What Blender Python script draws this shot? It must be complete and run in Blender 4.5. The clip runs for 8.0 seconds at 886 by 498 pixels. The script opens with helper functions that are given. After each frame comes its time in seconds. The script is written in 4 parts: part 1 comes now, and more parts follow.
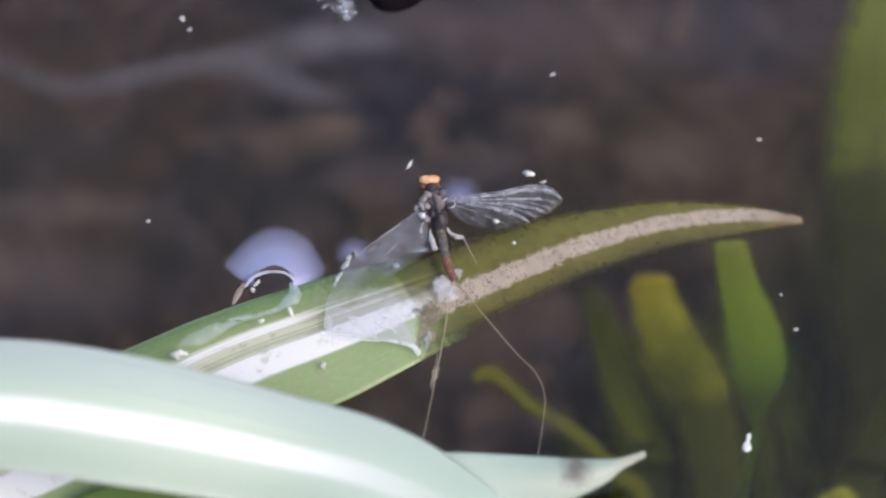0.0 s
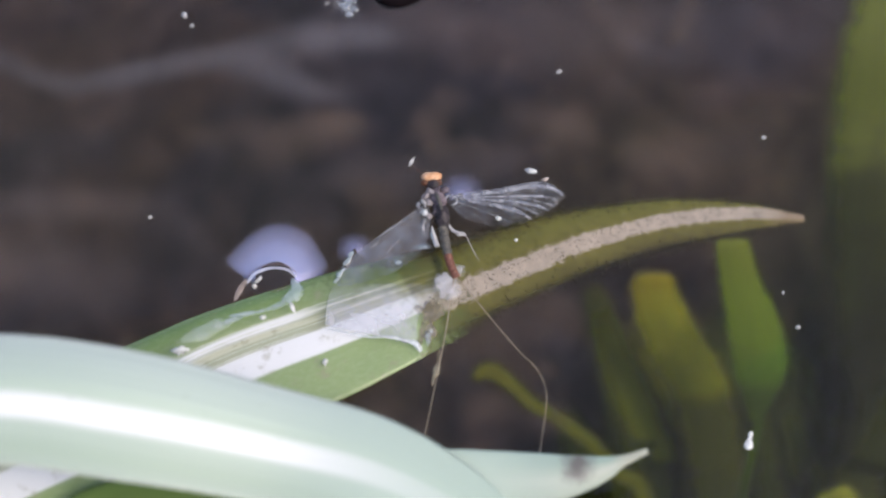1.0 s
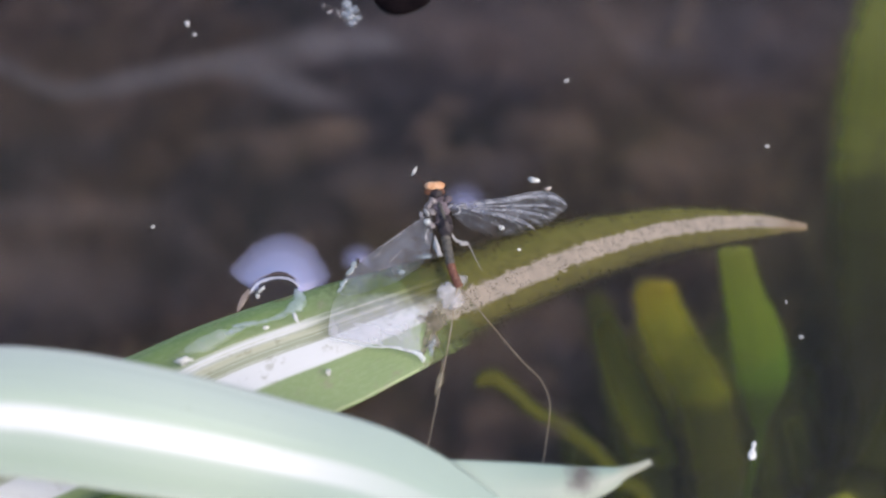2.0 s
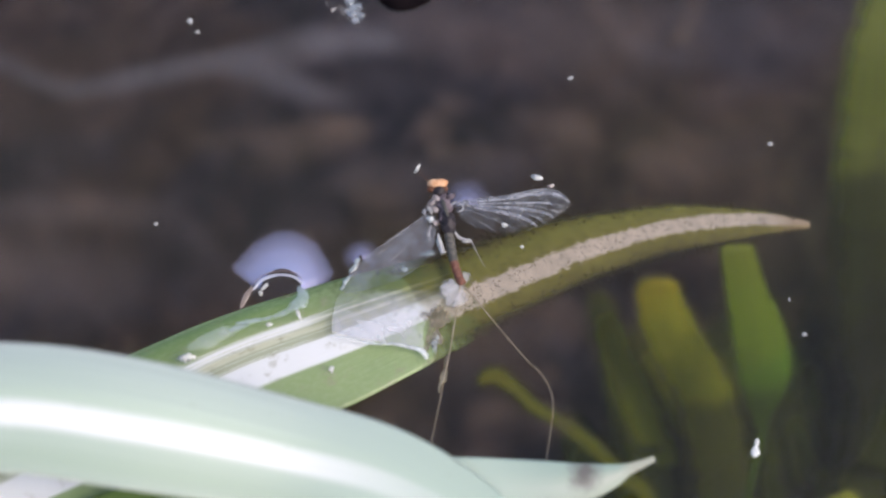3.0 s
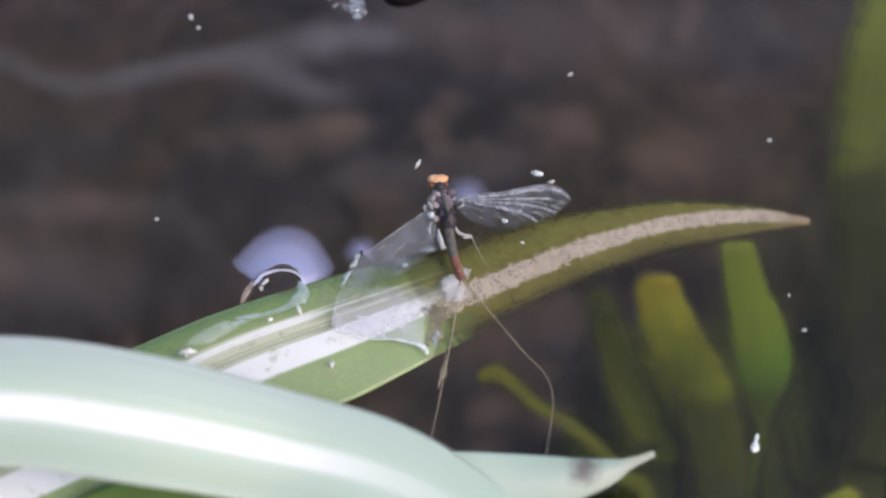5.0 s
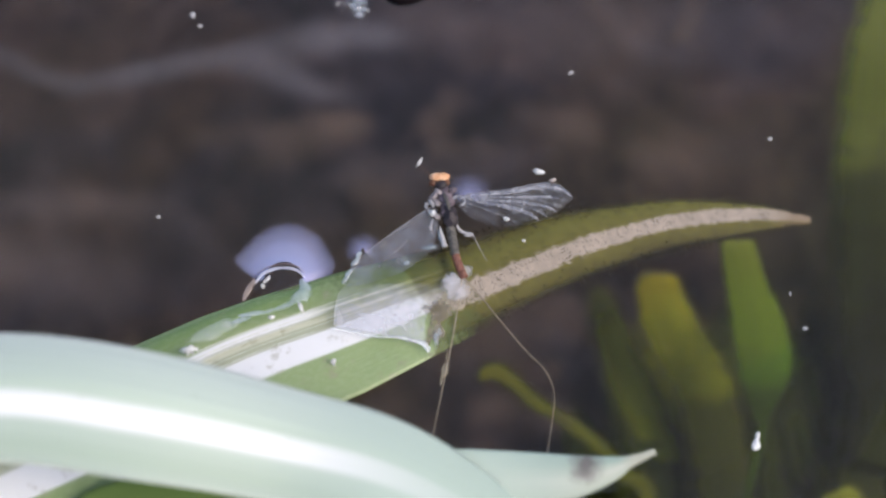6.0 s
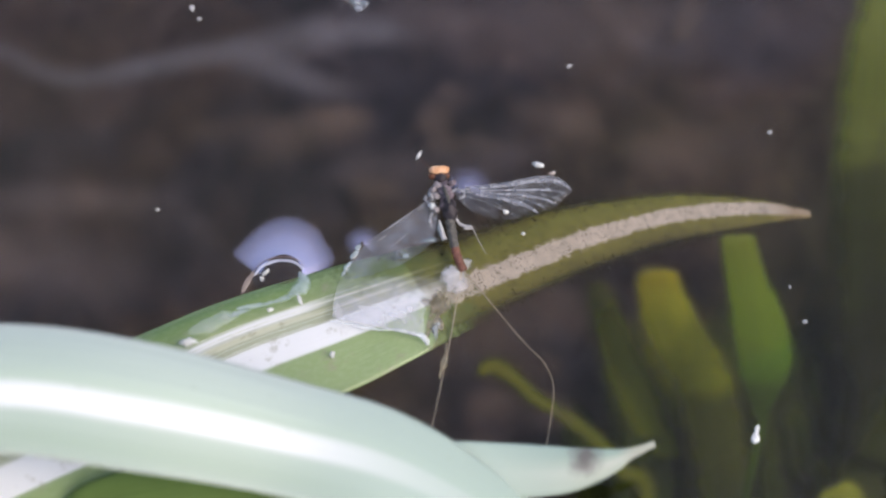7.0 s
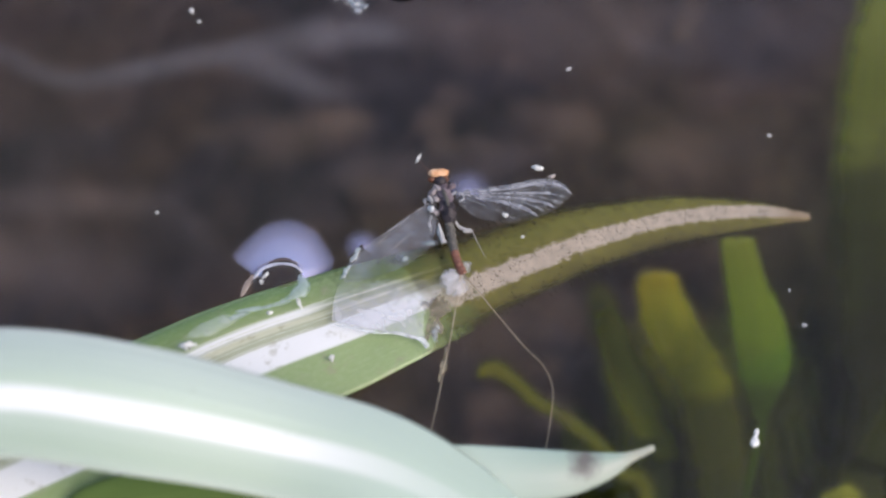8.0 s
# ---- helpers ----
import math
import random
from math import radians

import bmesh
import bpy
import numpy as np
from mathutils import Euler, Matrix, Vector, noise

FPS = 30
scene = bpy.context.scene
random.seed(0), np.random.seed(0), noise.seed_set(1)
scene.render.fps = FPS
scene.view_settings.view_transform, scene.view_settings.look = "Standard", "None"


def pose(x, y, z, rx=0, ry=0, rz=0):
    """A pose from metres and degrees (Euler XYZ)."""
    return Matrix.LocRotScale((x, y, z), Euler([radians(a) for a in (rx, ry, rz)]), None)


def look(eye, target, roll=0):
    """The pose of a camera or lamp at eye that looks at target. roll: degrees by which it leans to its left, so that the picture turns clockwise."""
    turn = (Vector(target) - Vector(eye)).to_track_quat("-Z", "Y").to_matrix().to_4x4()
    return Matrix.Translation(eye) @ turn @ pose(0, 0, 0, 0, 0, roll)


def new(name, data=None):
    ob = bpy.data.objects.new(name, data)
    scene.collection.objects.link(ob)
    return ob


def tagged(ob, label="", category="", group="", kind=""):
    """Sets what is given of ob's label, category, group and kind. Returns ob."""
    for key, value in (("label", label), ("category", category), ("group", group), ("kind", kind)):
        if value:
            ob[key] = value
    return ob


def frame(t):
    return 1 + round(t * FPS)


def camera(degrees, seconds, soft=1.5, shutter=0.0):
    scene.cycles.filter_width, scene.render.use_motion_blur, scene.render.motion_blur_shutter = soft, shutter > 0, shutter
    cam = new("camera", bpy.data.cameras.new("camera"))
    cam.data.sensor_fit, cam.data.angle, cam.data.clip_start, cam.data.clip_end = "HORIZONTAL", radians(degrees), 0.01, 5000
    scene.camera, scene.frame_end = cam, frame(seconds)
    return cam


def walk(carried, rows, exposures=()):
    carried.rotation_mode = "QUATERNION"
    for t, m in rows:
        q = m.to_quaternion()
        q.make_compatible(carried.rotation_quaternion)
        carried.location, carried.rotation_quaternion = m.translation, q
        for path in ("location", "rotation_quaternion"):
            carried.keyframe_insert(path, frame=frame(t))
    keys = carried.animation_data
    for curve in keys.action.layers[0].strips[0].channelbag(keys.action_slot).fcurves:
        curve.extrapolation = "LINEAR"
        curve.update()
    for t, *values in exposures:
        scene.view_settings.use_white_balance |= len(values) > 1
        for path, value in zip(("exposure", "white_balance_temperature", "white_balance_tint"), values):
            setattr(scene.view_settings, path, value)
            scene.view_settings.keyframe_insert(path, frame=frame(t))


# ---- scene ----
MM = 0.001
DISTANCE, PITCH = 0.100, radians(65.0)
EYE = Vector((0.0, -DISTANCE * math.cos(PITCH), DISTANCE * math.sin(PITCH)))
RIGHT, UP, AHEAD = Vector((1, 0, 0)), Vector((0, math.sin(PITCH), math.cos(PITCH))), Vector((0, math.cos(PITCH), -math.sin(PITCH)))

# seconds; drift of the hand-held camera to its right, up and ahead in millimetres; lean in degrees
DRIFT = (
    (0, 0.71, 0.40, 0.04, -0.22),
    (0.2, 0.60, 0.38, 0.04, -0.17),
    (0.5, 0.49, 0.09, 0.06, -0.11),
    (0.8, 0.48, 0.16, 0.10, -0.06),
    (1, 0.55, 0.15, 0.13, -0.05),
    (1.5, 0.61, 0.74, 0.13, -0.09),
    (1.7, 0.51, 0.94, 0.13, -0.09),
    (2.8, 0.02, 0.79, 0.14, -0.06),
    (3, 0.05, 0.71, 0.14, -0.05),
    (3.3, 0.01, 0.57, 0.11, 0.01),
    (3.5, 0.05, 0.64, 0.09, 0.03),
    (3.8, 0.11, 1.11, 0.07, -0.03),
    (4, 0.26, 1.20, 0.07, -0.06),
    (4.2, 0.21, 1.03, 0.09, -0.05),
    (4.5, 0.26, 0.45, 0.08, -0.02),
    (4.7, 0.17, 0.37, 0.04, 0.0),
    (6, -0.10, 0.18, -0.10, 0.09),
    (6.5, 0.00, 0.00, 0.00, 0.00),
    (6.8, -0.04, -0.11, 0.03, 0.08),
    (7, -0.04, -0.40, 0.04, 0.15),
    (7.5, 0.03, -0.16, 0.08, 0.18),
    (8, -0.00, -0.14, 0.06, 0.18),
)

cam = camera(40.0, 8.0, soft=2.4)
cam.data.dof.use_dof = True
cam.data.dof.focus_distance = 0.0995
cam.data.dof.aperture_fstop = 19.0


def camera_pose(r, u, a, lean):
    eye = EYE + (RIGHT * r + UP * u + AHEAD * a) * MM
    return look(eye, eye + AHEAD, lean)


walk(cam, [(t, camera_pose(r, u, a, lean)) for t, r, u, a, lean in DRIFT], exposures=[(0.0, 0.47, 7300.0, 12.0), (0.2, 0.4, 7300.0, 12.0), (8.0, 0.4, 7300.0, 12.0)])

# ---- light: a bright hazy sky with a soft sun ----
world = bpy.data.worlds.new("sky")
scene.world = world
world.use_nodes = True
sky = world.node_tree.nodes.new("ShaderNodeTexSky")
sky.sky_type, sky.sun_disc = "NISHITA", False
sky.sun_elevation, sky.sun_rotation = radians(53), radians(114)
sky.air_density, sky.dust_density, sky.ozone_density = 1.0, 3.0, 4.0
world.node_tree.nodes["Background"].inputs["Strength"].default_value = 0.20
world.node_tree.links.new(sky.outputs[0], world.node_tree.nodes["Background"].inputs["Color"])
sun = new("sun", bpy.data.lights.new("sun", "SUN"))
sun.data.energy, sun.data.angle, sun.data.color = 0.85, radians(28), (1.0, 0.95, 0.88)
sun.matrix_world = look((0.55, -0.25, 0.80), (0, 0, 0))


# ---- materials ----
def material(name, rough=0.5, colour=(0.5, 0.5, 0.5), specular=0.5):
    m = bpy.data.materials.new(name)
    m.use_nodes = True
    b = m.node_tree.nodes["Principled BSDF"]
    b.inputs["Base Color"].default_value = (*colour, 1)
    b.inputs["Roughness"].default_value = rough
    b.inputs["Specular IOR Level"].default_value = specular
    return m, m.node_tree, b


def node(nt, kind, **values):
    n = nt.nodes.new("ShaderNode" + kind)
    for key, value in values.items():
        socket = n.inputs[int(key[1:])] if key[0] == "i" and key[1:].isdigit() else n.inputs[key.replace("_", " ")]
        if isinstance(value, bpy.types.NodeSocket):
            nt.links.new(value, socket)
        else:
            socket.default_value = value
    return n


def ramp(nt, fac, stops, smooth=False):
    n = nt.nodes.new("ShaderNodeValToRGB")
    e = n.color_ramp.elements
    n.color_ramp.interpolation = "EASE" if smooth else "LINEAR"
    while len(e) < len(stops):
        e.new(0.5)
    for el, (at, c) in zip(e, stops):
        el.position, el.color = at, (*c, 1) if len(c) == 3 else c
    nt.links.new(fac, n.inputs[0])
    return n.outputs[0]


def grey(v):
    return (v, v, v)


def mix(nt, fac, a, b, blend="MIX"):
    n = nt.nodes.new("ShaderNodeMix")
    n.data_type, n.blend_type = "RGBA", blend
    for value, socket in ((fac, n.inputs[0]), (a, n.inputs[6]), (b, n.inputs[7])):
        if isinstance(value, bpy.types.NodeSocket):
            nt.links.new(value, socket)
        elif isinstance(value, float):
            socket.default_value = value
        else:
            socket.default_value = (*value, 1)
    return n.outputs[2]


def maths(nt, op, a, b=0.0, clamp=False):
    n = node(nt, "Math", i0=a, i1=b)
    n.operation, n.use_clamp = op, clamp
    return n.outputs[0]


def noise_tex(nt, vector, scale, detail=4.0, rough=0.55, warp=0.0):
    return node(nt, "TexNoise", Vector=vector, Scale=scale, Detail=detail, Roughness=rough, Distortion=warp).outputs["Fac"]


def object_coords(nt):
    return nt.nodes.new("ShaderNodeTexCoord").outputs["Object"]


def uv_split(nt):
    """Along (0 to 1), across (0 to 1) and the raw coordinate of a blade."""
    uv = nt.nodes.new("ShaderNodeTexCoord").outputs["UV"]
    s = node(nt, "SeparateXYZ", Vector=uv)
    return s.outputs[0], s.outputs[1], uv


def bump(nt, b, height, strength, distance):
    n = node(nt, "Bump", Strength=strength, Distance=distance, Height=height)
    nt.links.new(n.outputs[0], b.inputs["Normal"])


def blotched(name, dark, light, scale, rough=0.6, relief=0.2, fine=None, specular=0.4, size=0.0004):
    """A mottled surface with two scales of variation."""
    m, nt, b = material(name, rough, specular=specular)
    at = object_coords(nt)
    big, small = noise_tex(nt, at, scale, 5), noise_tex(nt, at, fine or scale * 7, 3)
    both = maths(nt, "ADD", maths(nt, "MULTIPLY", big, 0.65), maths(nt, "MULTIPLY", small, 0.35))
    nt.links.new(ramp(nt, both, [(0.34, dark), (0.66, light)]), b.inputs["Base Color"])
    bump(nt, b, both, relief, size)
    return m


def water_skin(name, gloss, tint, rough=0.0, fade=None, mirror=(1, 1, 1), sky_sheen=0.0):
    """A clear sheet of water: lets light through and mirrors the sky. gloss: a fixed share of mirror, or None for the water's own."""
    m = bpy.data.materials.new(name)
    m.use_nodes = True
    nt = m.node_tree
    nt.nodes.remove(nt.nodes["Principled BSDF"])
    clear = node(nt, "BsdfTransparent", Color=(*tint, 1))
    shine = node(nt, "BsdfGlossy", Color=(*mirror, 1), Roughness=rough)
    if gloss is None:
        share = node(nt, "Fresnel", IOR=1.335).outputs[0]
    elif fade:
        along, across, uv = uv_split(nt)
        share = maths(nt, "MULTIPLY", ramp(nt, across, fade, True), gloss)
    else:
        share = gloss
    lit = shine
    # part of the sky's reflection is painted as a matte lilac colour
    if sky_sheen:
        matte = node(nt, "BsdfDiffuse", Color=(0.62, 0.62, 0.84, 1))
        lit = node(nt, "MixShader", i0=sky_sheen, i1=shine.outputs[0], i2=matte.outputs[0])
    both = node(nt, "MixShader", i0=share, i1=clear.outputs[0], i2=lit.outputs[0])
    nt.links.new(both.outputs[0], nt.nodes["Material Output"].inputs["Surface"])
    return m, nt, shine


def floating_leaf_material():
    m, nt, b = material("variegated_leaf", 0.38)
    along, across, uv = uv_split(nt)
    streak = node(nt, "Mapping", Vector=uv, Scale=(5.0, 60.0, 1.0)).outputs[0]
    fine = noise_tex(nt, streak, 1.0, 3)
    u = maths(nt, "ADD", across, maths(nt, "MULTIPLY", maths(nt, "SUBTRACT", fine, 0.5), 0.085))
    green, bright, olive, white = (0.098, 0.172, 0.065), (0.225, 0.305, 0.135), (0.35, 0.38, 0.28), (0.70, 0.71, 0.72)
    dry = ramp(nt, u, [(0.0, (0.20, 0.30, 0.13)), (0.03, green), (0.10, (0.15, 0.23, 0.075)), (0.19, (0.20, 0.27, 0.11)), (0.24, (0.27, 0.33, 0.17)), (0.255, white), (0.295, white), (0.315, olive), (0.345, (0.55, 0.55, 0.42)), (0.365, olive), (0.42, olive), (0.44, white), (0.61, white), (0.635, bright), (0.9, bright), (0.975, (0.20, 0.27, 0.12)), (1.0, (0.15, 0.21, 0.09))])
    damp = ramp(nt, u, [(0.0, (0.14, 0.21, 0.09)), (0.19, (0.17, 0.23, 0.10)), (0.262, (0.20, 0.25, 0.12)), (0.275, (0.55, 0.55, 0.44)), (0.29, (0.20, 0.23, 0.11)), (0.335, (0.24, 0.25, 0.13)), (0.345, (0.52, 0.52, 0.42)), (0.36, (0.24, 0.25, 0.13)), (0.42, (0.30, 0.30, 0.20)), (0.45, white), (0.61, white), (0.635, bright), (1.0, bright)])
    dry = mix(nt, ramp(nt, along, [(0.435, grey(0.0)), (0.475, grey(1.0))], True), dry, damp)
    u_wet = maths(nt, "ADD", u, maths(nt, "MULTIPLY", maths(nt, "MAXIMUM", maths(nt, "SUBTRACT", along, 0.66), 0.0), 0.8))
    clots = noise_tex(nt, object_coords(nt), 1300.0, 4, 0.6)
    u_wet = maths(nt, "ADD", u_wet, maths(nt, "MULTIPLY", maths(nt, "SUBTRACT", clots, 0.5), 0.14))
    narrow = ramp(nt, along, [(0.82, grey(1.0)), (1.0, grey(0.3))])
    u_wet = maths(nt, "ADD", 0.60, maths(nt, "MULTIPLY", maths(nt, "SUBTRACT", u_wet, 0.60), narrow))
    # olive from algae; the water's murk and dark edges are put into the colour
    wet = ramp(nt, u_wet, [(0.0, (0.04, 0.036, 0.014)), (0.09, (0.10, 0.095, 0.024)), (0.25, (0.195, 0.21, 0.05)), (0.47, (0.205, 0.205, 0.055)), (0.505, (0.62, 0.565, 0.545)), (0.70, (0.62, 0.565, 0.545)), (0.735, (0.21, 0.20, 0.055)), (0.92, (0.14, 0.135, 0.04)), (1.0, (0.045, 0.04, 0.015))])
    at = object_coords(nt)
    cloud = noise_tex(nt, at, 900.0, 4)
    wet = mix(nt, 0.5, wet, ramp(nt, cloud, [(0.3, grey(0.45)), (0.7, grey(1.0))]), "MULTIPLY")
    tip = ramp(nt, along, [(0.94, grey(0.0)), (0.975, grey(1.0))])
    wet = mix(nt, maths(nt, "MULTIPLY", tip, 0.65), wet, (0.33, 0.24, 0.15))
    jumble = node(nt, "VectorMath", i0=at, i1=(0, 0, 0))
    fuzz = node(nt, "TexNoise", Vector=at, Scale=1800.0, Detail=2.0)
    shift = node(nt, "Mapping", Vector=fuzz.outputs["Color"], Scale=(0.0006, 0.0006, 0.0006)).outputs[0]
    nt.links.new(shift, jumble.inputs[1])
    dots = node(nt, "TexVoronoi", Vector=jumble.outputs[0], Scale=3700.0).outputs["Distance"]
    spots = maths(nt, "MULTIPLY", maths(nt, "LESS_THAN", dots, 0.29), maths(nt, "GREATER_THAN", noise_tex(nt, at, 620.0, 3), 0.46))
    wet = mix(nt, maths(nt, "MULTIPLY", spots, 0.8), wet, (0.05, 0.038, 0.02))
    dirt = ramp(nt, noise_tex(nt, at, 650.0, 6, 0.7), [(0.56, grey(0.0)), (0.66, grey(0.6))])
    dry = mix(nt, dirt, dry, (0.26, 0.25, 0.17))
    # whitish flecks of drops and reflections, painted into the leaf's colour
    pale_flecks = ramp(nt, noise_tex(nt, node(nt, "Mapping", Vector=uv, Scale=(190.0, 34.0, 1.0)).outputs[0], 1.0, 5, 0.7), [(0.46, grey(0.0)), (0.80, grey(0.14))])
    dry = mix(nt, pale_flecks, dry, (0.60, 0.63, 0.56))
    shore = maths(nt, "MULTIPLY", maths(nt, "MINIMUM", across, 0.50), 0.13)
    under = ramp(nt, maths(nt, "SUBTRACT", maths(nt, "ADD", along, maths(nt, "MULTIPLY", maths(nt, "SUBTRACT", clots, 0.5), 0.085)), shore), [(WET0, grey(0.0)), (WET1, grey(1.0))])
    soaked = mix(nt, 1.0, dry, (0.50, 0.54, 0.42), "MULTIPLY")
    murky = ramp(nt, maths(nt, "ADD", along, maths(nt, "MULTIPLY", maths(nt, "SUBTRACT", cloud, 0.5), 0.12)), [(0.515, grey(0.0)), (0.575, grey(1.0))])
    wet = mix(nt, murky, soaked, wet)
    nt.links.new(mix(nt, under, dry, wet), b.inputs["Base Color"])
    # sunken edges thin out, for algae fuzz and for fading into murk
    inward = maths(nt, "MINIMUM", across, maths(nt, "SUBTRACT", 1.0, across))
    frayed = maths(nt, "ADD", inward, maths(nt, "MULTIPLY", maths(nt, "SUBTRACT", clots, 0.5), 0.11))
    solid = ramp(nt, frayed, [(0.0, grey(0.0)), (0.15, grey(1.0))], True)
    nt.links.new(maths(nt, "MAXIMUM", solid, maths(nt, "SUBTRACT", 1.0, murky)), b.inputs["Alpha"])
    nt.links.new(maths(nt, "ADD", 0.34, maths(nt, "MULTIPLY", under, 0.4)), b.inputs["Roughness"])
    bump(nt, b, maths(nt, "ADD", fine, maths(nt, "MULTIPLY", cloud, 0.7)), 0.16, 0.00025)
    return m


def pale_leaf_material(name, stops, blemish=None, shade_tone=None):
    m, nt, b = material(name, 0.45)
    along, across, uv = uv_split(nt)
    streak = node(nt, "Mapping", Vector=uv, Scale=(4.0, 45.0, 1.0)).outputs[0]
    fine = noise_tex(nt, streak, 1.0, 3)
    u = maths(nt, "ADD", across, maths(nt, "MULTIPLY", maths(nt, "SUBTRACT", fine, 0.5), 0.05))
    base = mix(nt, 0.4, ramp(nt, u, stops, True), ramp(nt, fine, [(0.3, grey(0.7)), (0.7, grey(1.0))]), "MULTIPLY")
    # mint tone ends the stripe and paints the shade where the leaf turns
    if shade_tone:
        base = mix(nt, ramp(nt, along, [(at, grey(v)) for at, v in shade_tone[1]], True), base, shade_tone[0])
    at = object_coords(nt)
    flecks = ramp(nt, noise_tex(nt, at, 900.0, 4, 0.6), [(0.66, grey(0.0)), (0.74, grey(0.35))])
    base = mix(nt, flecks, base, (0.28, 0.33, 0.25))
    if blemish:
        away = node(nt, "VectorMath", i0=at, i1=tuple(c * MM for c in blemish))
        away.operation = "DISTANCE"
        mark = ramp(nt, maths(nt, "ADD", maths(nt, "MULTIPLY", away.outputs["Value"], 430.0), maths(nt, "MULTIPLY", noise_tex(nt, at, 900.0, 4), 0.7)), [(0.0, grey(0.9)), (0.55, grey(0.8)), (1.0, grey(0.0))])
        base = mix(nt, mark, base, (0.075, 0.052, 0.056))
        base = mix(nt, ramp(nt, along, [(0.68, grey(0.0)), (0.8, grey(0.85))]), base, (0.37, 0.37, 0.29))
    nt.links.new(base, b.inputs["Base Color"])
    bump(nt, b, fine, 0.25, 0.0002)
    return m


def blade_material(name, top, base, rough=0.55, stops=None, fringe=0.14, tip=0.05):
    """A submerged strap leaf: fresh at its tip, murk painted darker towards its base."""
    m, nt, b = material(name, rough, specular=0.2)
    along, across, uv = uv_split(nt)
    at = object_coords(nt)
    streak = noise_tex(nt, node(nt, "Mapping", Vector=uv, Scale=(4.0, 26.0, 1.0)).outputs[0], 1.0, 3)
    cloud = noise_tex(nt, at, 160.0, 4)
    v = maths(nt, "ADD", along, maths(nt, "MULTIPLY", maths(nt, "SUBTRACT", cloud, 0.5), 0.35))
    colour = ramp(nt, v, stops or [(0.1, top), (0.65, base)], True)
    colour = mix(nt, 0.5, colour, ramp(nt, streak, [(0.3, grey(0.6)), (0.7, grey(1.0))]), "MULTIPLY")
    nt.links.new(colour, b.inputs["Base Color"])
    # edges and tip thin out to imitate fading into the murk
    inward = maths(nt, "MINIMUM", across, maths(nt, "SUBTRACT", 1.0, across))
    frayed = maths(nt, "ADD", inward, maths(nt, "MULTIPLY", maths(nt, "SUBTRACT", noise_tex(nt, at, 420.0, 5, 0.65), 0.5), fringe * 0.8))
    end = ramp(nt, maths(nt, "ADD", along, maths(nt, "MULTIPLY", maths(nt, "SUBTRACT", cloud, 0.5), tip)), [(0.0, grey(0.0)), (tip, grey(1.0))], True)
    nt.links.new(maths(nt, "MULTIPLY", ramp(nt, frayed, [(0.0, grey(0.0)), (fringe, grey(1.0))], True), end), b.inputs["Alpha"])
    bump(nt, b, streak, 0.3, 0.0004)
    return m


def vein_material(name="pale_vein", low=(0.27, 0.27, 0.30), high=(0.55, 0.55, 0.59)):
    """Half-clear ribs of a wing, thicker here and there."""
    m = bpy.data.materials.new(name)
    m.use_nodes = True
    nt = m.node_tree
    b = nt.nodes["Principled BSDF"]
    at = object_coords(nt)
    nt.links.new(ramp(nt, noise_tex(nt, at, 1500.0, 3), [(0.3, low), (0.7, high)]), b.inputs["Base Color"])
    b.inputs["Roughness"].default_value = 0.3
    nt.links.new(ramp(nt, noise_tex(nt, at, 750.0, 4, 0.65), [(0.36, grey(0.24)), (0.66, grey(0.62))]), b.inputs["Alpha"])
    return m


def bed_material():
    """Dark mud with brown algae patches over grey silt."""
    m, nt, b = material("pond_mud", 0.95, specular=0.1)
    at = object_coords(nt)
    wide = noise_tex(nt, at, 19.0, 5, 0.6, 0.8)
    mid = noise_tex(nt, at, 75.0, 6, 0.66, 0.8)
    small = noise_tex(nt, at, 260.0, 4, 0.6)
    patch = noise_tex(nt, node(nt, "Mapping", Vector=at, Location=(0.47, 0.55, 0.0)).outputs[0], 30.0, 4, 0.55, 0.9)
    lie = node(nt, "SeparateXYZ", Vector=at)
    wide = maths(nt, "ADD", wide, maths(nt, "SUBTRACT", maths(nt, "MULTIPLY", lie.outputs[0], 1.2), maths(nt, "MULTIPLY", lie.outputs[1], 0.5)))
    hue = ramp(nt, wide, [(0.36, (0.039, 0.036, 0.051)), (0.47, (0.060, 0.052, 0.067)), (0.54, (0.082, 0.061, 0.061)), (0.66, (0.100, 0.077, 0.058))])
    hue = mix(nt, ramp(nt, patch, [(0.50, grey(0.0)), (0.66, grey(0.5))], True), hue, (0.105, 0.074, 0.070))
    # olive haze round the plants, put into the bed's colour
    olive_murk = maths(nt, "ADD", maths(nt, "SUBTRACT", lie.outputs[0], maths(nt, "MULTIPLY", lie.outputs[1], 0.6)), maths(nt, "MULTIPLY", maths(nt, "SUBTRACT", patch, 0.5), 0.03))
    hue = mix(nt, ramp(nt, olive_murk, [(0.012, grey(0.0)), (0.045, grey(0.75))], True), hue, (0.042, 0.045, 0.012))
    dapple = ramp(nt, mid, [(0.30, grey(0.56)), (0.48, grey(0.83)), (0.70, grey(1.4))])
    hue = mix(nt, 1.0, hue, dapple, "MULTIPLY")
    hue = mix(nt, 0.8, hue, ramp(nt, small, [(0.30, grey(0.6)), (0.70, grey(1.4))]), "MULTIPLY")
    nt.links.new(hue, b.inputs["Base Color"])
    bump(nt, b, mid, 0.5, 0.003)
    return m


